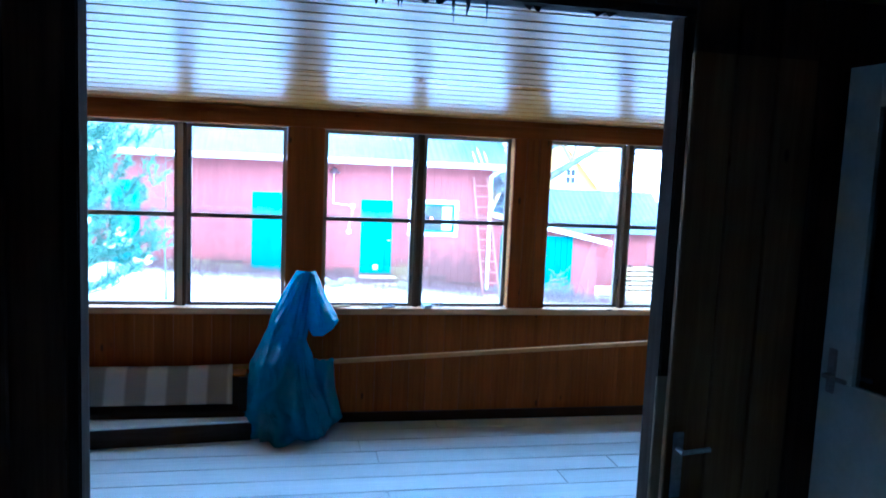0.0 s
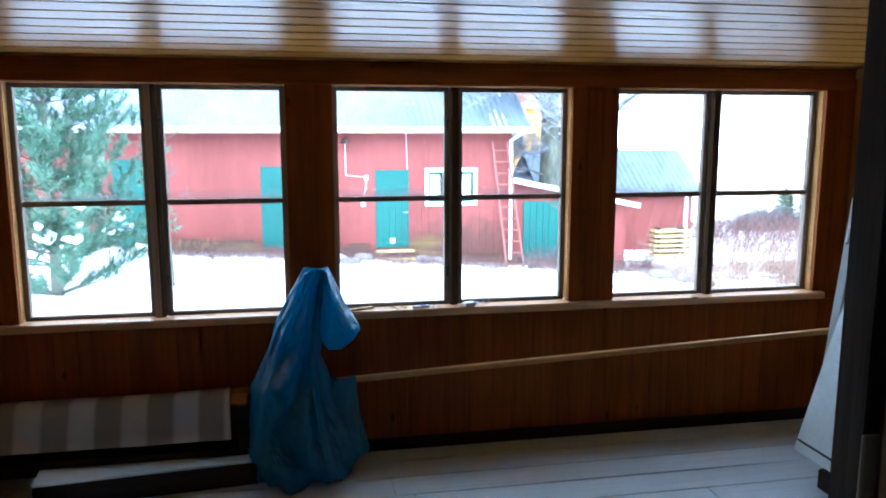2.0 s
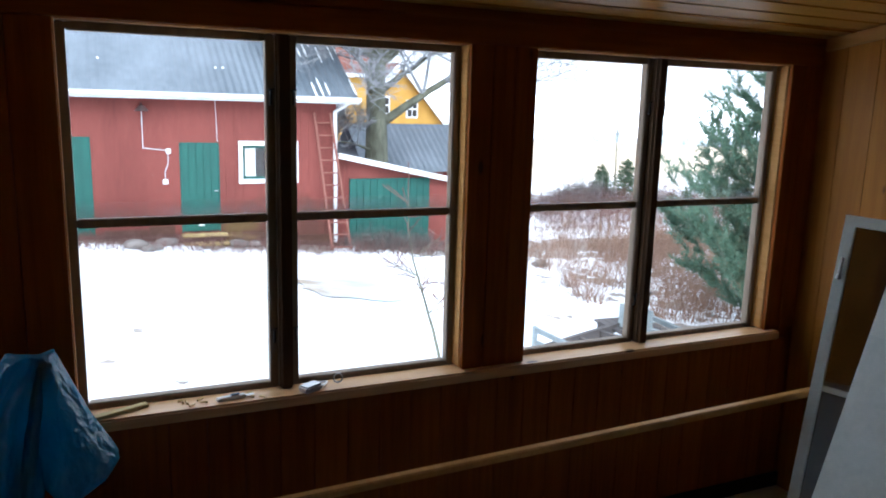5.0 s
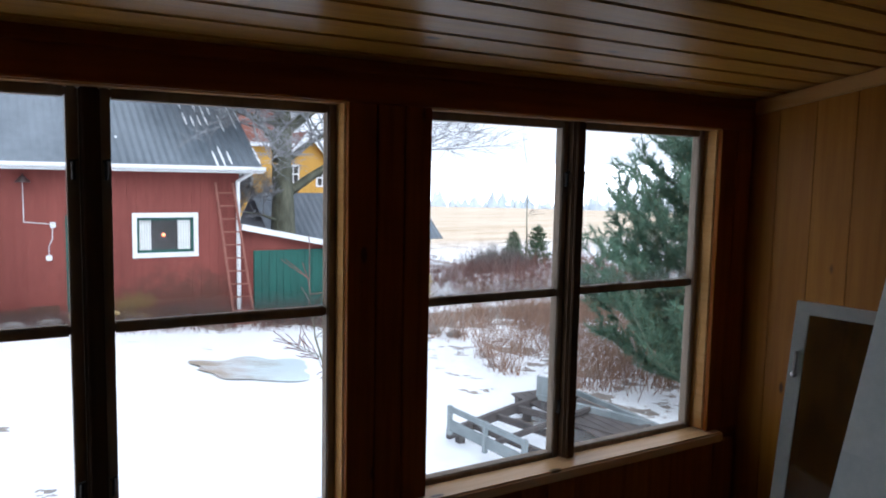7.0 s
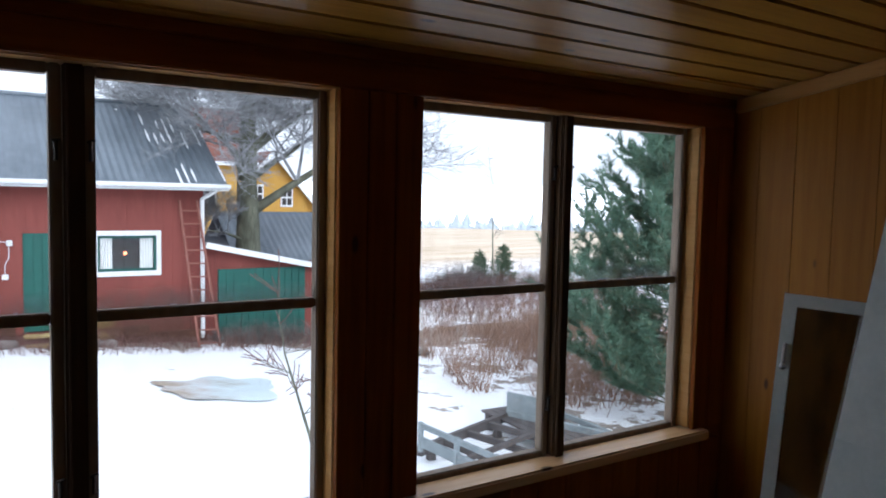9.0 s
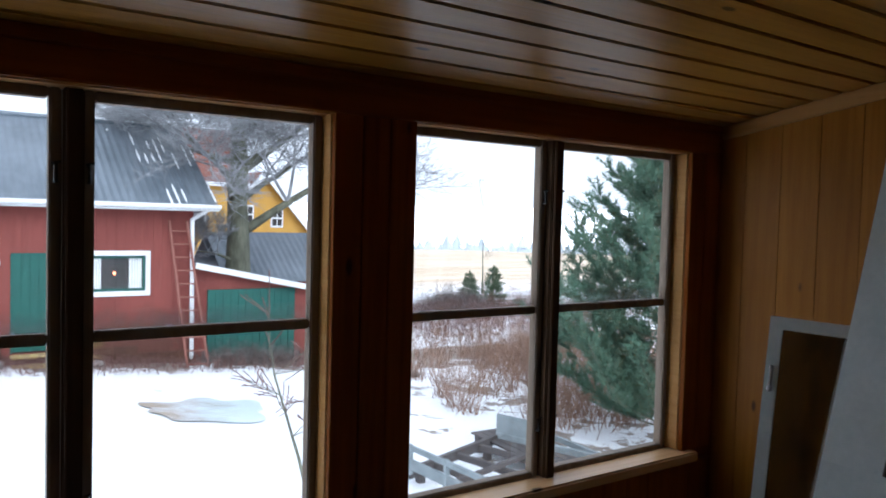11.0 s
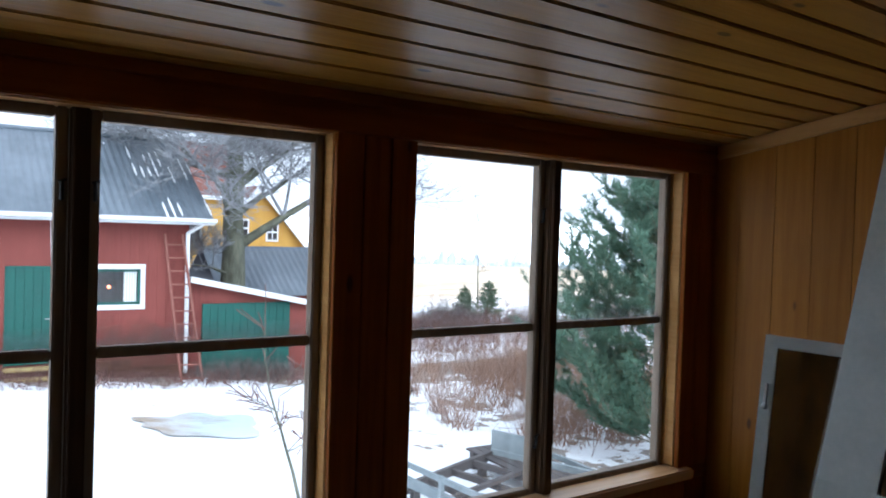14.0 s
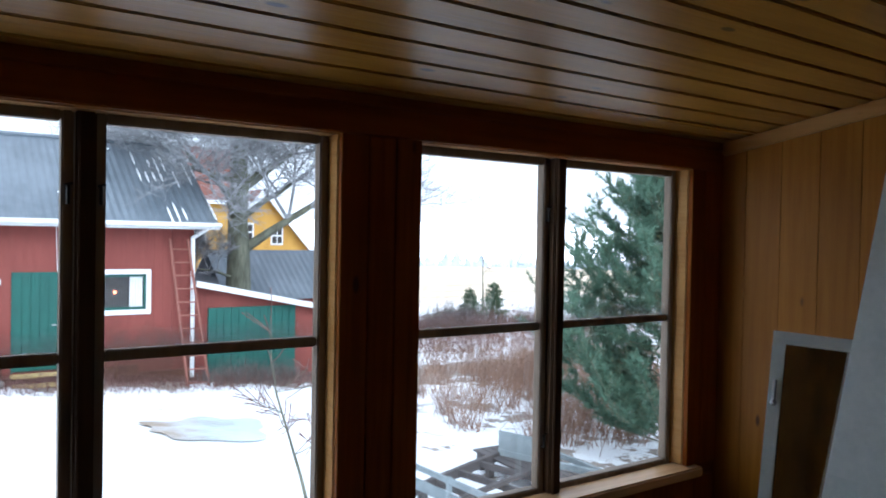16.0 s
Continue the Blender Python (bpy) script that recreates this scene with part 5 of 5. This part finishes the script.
bearer = thing("wood_block", (2.53, 4.2, 0.0), "dark wooden block under the leaning door leaf", "block")
part("block", boxed(2.49, 2.62, 3.85, 4.22, 0.0, 0.1, bevel=0.006), DARK_WOOD, bearer)
part("sill_strip", box(bmesh.new(), 0.14, 0.48, -0.03, -0.018, 0.885, 0.905, 0.003, dm), WHITE_PAINT, old_door)

# tools and odds and ends on the sill
SZ = SILL_Z + 0.012
padlock = thing("padlock", (0.93, 5.06, SZ), "old steel padlock lying on the sill", "padlock")
m = Matrix.Translation((0.93, 5.05, SZ)) @ Matrix.Rotation(radians(28), 4, "Z")
part("case", box(bmesh.new(), -0.045, 0.03, -0.024, 0.024, 0.0, 0.024, 0.006, m), STEEL, padlock)
ring = bmesh.new()
pts = [m @ Vector((0.03 + 0.035 * math.sin(k / 8 * math.pi), -0.017 + 0.034 * (k / 8), 0.012)) for k in range(9)]
for p, q in zip(pts, pts[1:]):
    rod(ring, p, q, 0.004, sides=6)
part("shackle", ring, STEEL, padlock)
keyring = thing("metal_ring", (1.03, 5.08, SZ), "small upright metal ring on the sill", "ring")
ring = bmesh.new()
pts = [Vector((1.03 + 0.016 * math.cos(k / 12 * math.tau), 5.085, SZ + 0.018 + 0.016 * math.sin(k / 12 * math.tau))) for k in range(13)]
for p, q in zip(pts, pts[1:]):
    rod(ring, p, q, 0.0028, sides=6)
part("ring", ring, STEEL, keyring)
knife = thing("utility_knife", (0.66, 5.06, SZ), "white and blue plastic utility knife on the sill", "knife")
m = Matrix.Translation((0.66, 5.06, SZ)) @ Matrix.Rotation(radians(8), 4, "Z")
part("handle", box(bmesh.new(), -0.045, 0.05, -0.01, 0.01, 0.0, 0.013, 0.003, m), WHITE_TRIM, knife)
BLUE = plain_material("blue_plastic", (0.02, 0.06, 0.16), (0.03, 0.1, 0.24), 20.0, 0.4)
part("slider", box(bmesh.new(), 0.0, 0.03, -0.006, 0.006, 0.013, 0.018, 0.002, m), BLUE, knife)
part("blade", box(bmesh.new(), 0.05, 0.078, -0.007, 0.007, 0.005, 0.007, 0, m), STEEL, knife)
chip = thing("wood_offcut", (0.32, 5.06, SZ), "pale wooden offcut lying on the sill", "offcut")
m = Matrix.Translation((0.33, 5.065, SZ)) @ Matrix.Rotation(radians(22), 4, "Z")
part("offcut", box(bmesh.new(), -0.085, 0.085, -0.013, 0.013, 0.0, 0.012, 0.002, m), PALE_PLANK, chip)
for i in range(9):
    x, y = 0.5 + 0.1 * random.random() + (0.2 if i > 5 else 0), 5.04 + 0.06 * random.random()
    m = Matrix.Translation((x, y, SZ)) @ Matrix.Rotation(random.random() * 3, 4, "Z")
    tagged(part("screw", rod(bmesh.new(), m @ Vector((-0.012, 0, 0.004)), m @ Vector((0.012, 0, 0.004)), 0.0038, 0.002, 6), BRASS), "small brass screw lying on the sill", "screw", "screws on the sill")

# ragged lining hanging from the doorway's head
for i, (x, length, w) in enumerate([(-0.6, 0.09, 0.012), (0.29, 0.05, 0.05), (0.36, 0.05, 0.03), (0.55, 0.1, 0.014), (0.6, 0.06, 0.02), (0.67, 0.09, 0.012), (-0.3, 0.025, 0.1), (-0.1, 0.02, 0.12), (0.48, 0.03, 0.14), (0.85, 0.025, 0.1), (-0.45, 0.03, 0.06), (0.15, 0.02, 0.1), (1.1, 0.02, 0.14)]):
    rag = bmesh.new()
    top = [rag.verts.new((x + w * (k / 4 - 0.5), Y0 - 0.06 + 0.004 * (k % 2), DOOR_Z + 0.002)) for k in range(5)]
    low = [rag.verts.new((x + w * (k / 4 - 0.5) * 0.45 + 0.2 * length * noise.noise(Vector((x * 9, k, 1))), Y0 - 0.062 - 0.006 * (k % 2), DOOR_Z - length * (0.55 + 0.45 * math.sin(k * 1.9 + i)))) for k in range(5)]
    for k in range(4):
        rag.faces.new((top[k], top[k + 1], low[k + 1], low[k]))
    bmesh.ops.solidify(rag, geom=rag.faces[:], thickness=0.004)
    tagged(part("torn_strip", rag, GROOVE), "dark torn strip of lining hanging from the opening's head", "torn lining", "torn strips over the opening")

# white door standing ajar in the dark room
inner_door, im = leaning_frame("room_door", (2.03, 2.57, 0.012), (0.08, -1.0, 0), (0, 0, 1), 0.8, 2.16, 0.15, "white panelled door standing ajar in the dark room", "door", 1, 0.04, 1.0)
lever = rod(bmesh.new(), im @ Vector((0.055, -0.06, 1.02)), im @ Vector((0.16, -0.06, 1.02)), 0.009)
rod(lever, im @ Vector((0.055, -0.02, 1.02)), im @ Vector((0.055, -0.06, 1.02)), 0.009)
part("handle", lever, STEEL, inner_door, "dark steel lever handle")
part("key_plate", box(bmesh.new(), 0.035, 0.075, -0.026, -0.02, 0.95, 1.12, 0.004, im), STEEL, inner_door)


# brown plank door folded back against the wall beside the opening
def folded_leaf(x0, x1, y, z1):
    ob = thing("plank_door", ((x0 + x1) / 2, y, 0.012), "knotty brown plank door folded back beside the opening", "door")
    n = 3
    for i in range(n):
        a, b = x0 + (x1 - x0) * i / n, x0 + (x1 - x0) * (i + 1) / n
        part("plank", boxed(a + 0.003, b - 0.003, y - 0.03, y, 0.012, z1, bevel=0.004), LEAF_WOOD, ob)
    for z in (0.35, 1.75):
        part("ledge", boxed(x0 + 0.03, x1 - 0.03, y, y + 0.02, z, z + 0.11, bevel=0.004), LEAF_WOOD, ob)
    part("lock_plate", boxed(x0 + 0.03, x0 + 0.075, y - 0.036, y - 0.03, 0.52, 0.78, bevel=0.003), STEEL, ob, "worn pale steel lock plate")
    grip = rod(bmesh.new(), (x0 + 0.05, y - 0.08, 0.715), (x0 + 0.16, y - 0.08, 0.725), 0.01)
    rod(grip, (x0 + 0.05, y - 0.03, 0.715), (x0 + 0.05, y - 0.085, 0.715), 0.01)
    part("handle", grip, STEEL, ob, "bare steel lever handle")


folded_leaf(1.42, 1.93, 2.665, 2.2)


# ---- boards: pieces of walls and floor ----
def board_mesh(name, dx, dy, dz, bevel, material):
    bm = boxed(-dx / 2, dx / 2, -dy / 2, dy / 2, 0, dz, bevel=bevel)
    mesh = bpy.data.meshes.new(name)
    bm.to_mesh(mesh)
    bm.free()
    mesh.materials.append(material)
    return mesh


def lay(mesh, name, parent, place):
    ob = new(name, mesh)
    ob.location = place
    ob.parent = parent
    return ob


# window wall boards: below the sill, above the windows, and upright between them
W = 0.118
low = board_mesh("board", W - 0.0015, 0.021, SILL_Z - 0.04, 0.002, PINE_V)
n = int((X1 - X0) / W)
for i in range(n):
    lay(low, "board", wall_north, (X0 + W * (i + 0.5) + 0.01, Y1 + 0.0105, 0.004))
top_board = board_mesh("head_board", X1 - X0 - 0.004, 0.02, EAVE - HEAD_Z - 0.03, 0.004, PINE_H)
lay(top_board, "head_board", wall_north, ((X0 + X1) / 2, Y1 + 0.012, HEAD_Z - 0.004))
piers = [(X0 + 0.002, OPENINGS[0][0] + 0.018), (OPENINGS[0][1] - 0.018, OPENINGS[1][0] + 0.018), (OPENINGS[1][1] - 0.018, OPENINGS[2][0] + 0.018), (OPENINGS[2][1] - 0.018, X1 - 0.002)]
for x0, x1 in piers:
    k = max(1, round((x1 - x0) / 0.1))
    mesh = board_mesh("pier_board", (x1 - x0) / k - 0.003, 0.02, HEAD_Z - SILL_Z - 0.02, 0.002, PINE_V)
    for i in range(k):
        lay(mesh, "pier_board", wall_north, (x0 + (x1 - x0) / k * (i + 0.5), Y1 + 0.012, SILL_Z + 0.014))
# end walls
for wall, x in ((wall_east, X1 + 0.01), (wall_west, X0 - 0.01)):
    y = Y0 + 0.05
    i = 0
    while y < Y1 - 0.01:
        w = min(0.148, Y1 - y)
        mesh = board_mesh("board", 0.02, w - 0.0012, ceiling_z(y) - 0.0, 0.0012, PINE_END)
        lay(mesh, "board", wall, (x, y + w / 2, 0.0))
        y += w
# floor planks, with staggered butt joints
rng = random.Random(3)
y = Y0 - 0.02
while y < Y1:
    w = 0.19
    x = X0 - rng.random() * 1.5
    while x < X1:
        length = rng.uniform(2.2, 3.9)
        a, b = max(x, X0), min(x + length, X1)
        if b - a > 0.05:
            mesh = board_mesh("plank", b - a - 0.003, min(w, Y1 - y) - 0.004, 0.024, 0.003, FLOOR_PAINT)
            lay(mesh, "plank", floor, ((a + b) / 2, y + min(w, Y1 - y) / 2, -0.024 + rng.uniform(-0.0015, 0.0015)))
        x += length
    y += w
dark_plank = board_mesh("room_plank", 5.9, 0.166, 0.024, 0.003, FLOOR_PAINT)
for i in range(32):
    lay(dark_plank, "room_plank", floor, (0.4, -2.5 + 0.168 * i, -0.024))
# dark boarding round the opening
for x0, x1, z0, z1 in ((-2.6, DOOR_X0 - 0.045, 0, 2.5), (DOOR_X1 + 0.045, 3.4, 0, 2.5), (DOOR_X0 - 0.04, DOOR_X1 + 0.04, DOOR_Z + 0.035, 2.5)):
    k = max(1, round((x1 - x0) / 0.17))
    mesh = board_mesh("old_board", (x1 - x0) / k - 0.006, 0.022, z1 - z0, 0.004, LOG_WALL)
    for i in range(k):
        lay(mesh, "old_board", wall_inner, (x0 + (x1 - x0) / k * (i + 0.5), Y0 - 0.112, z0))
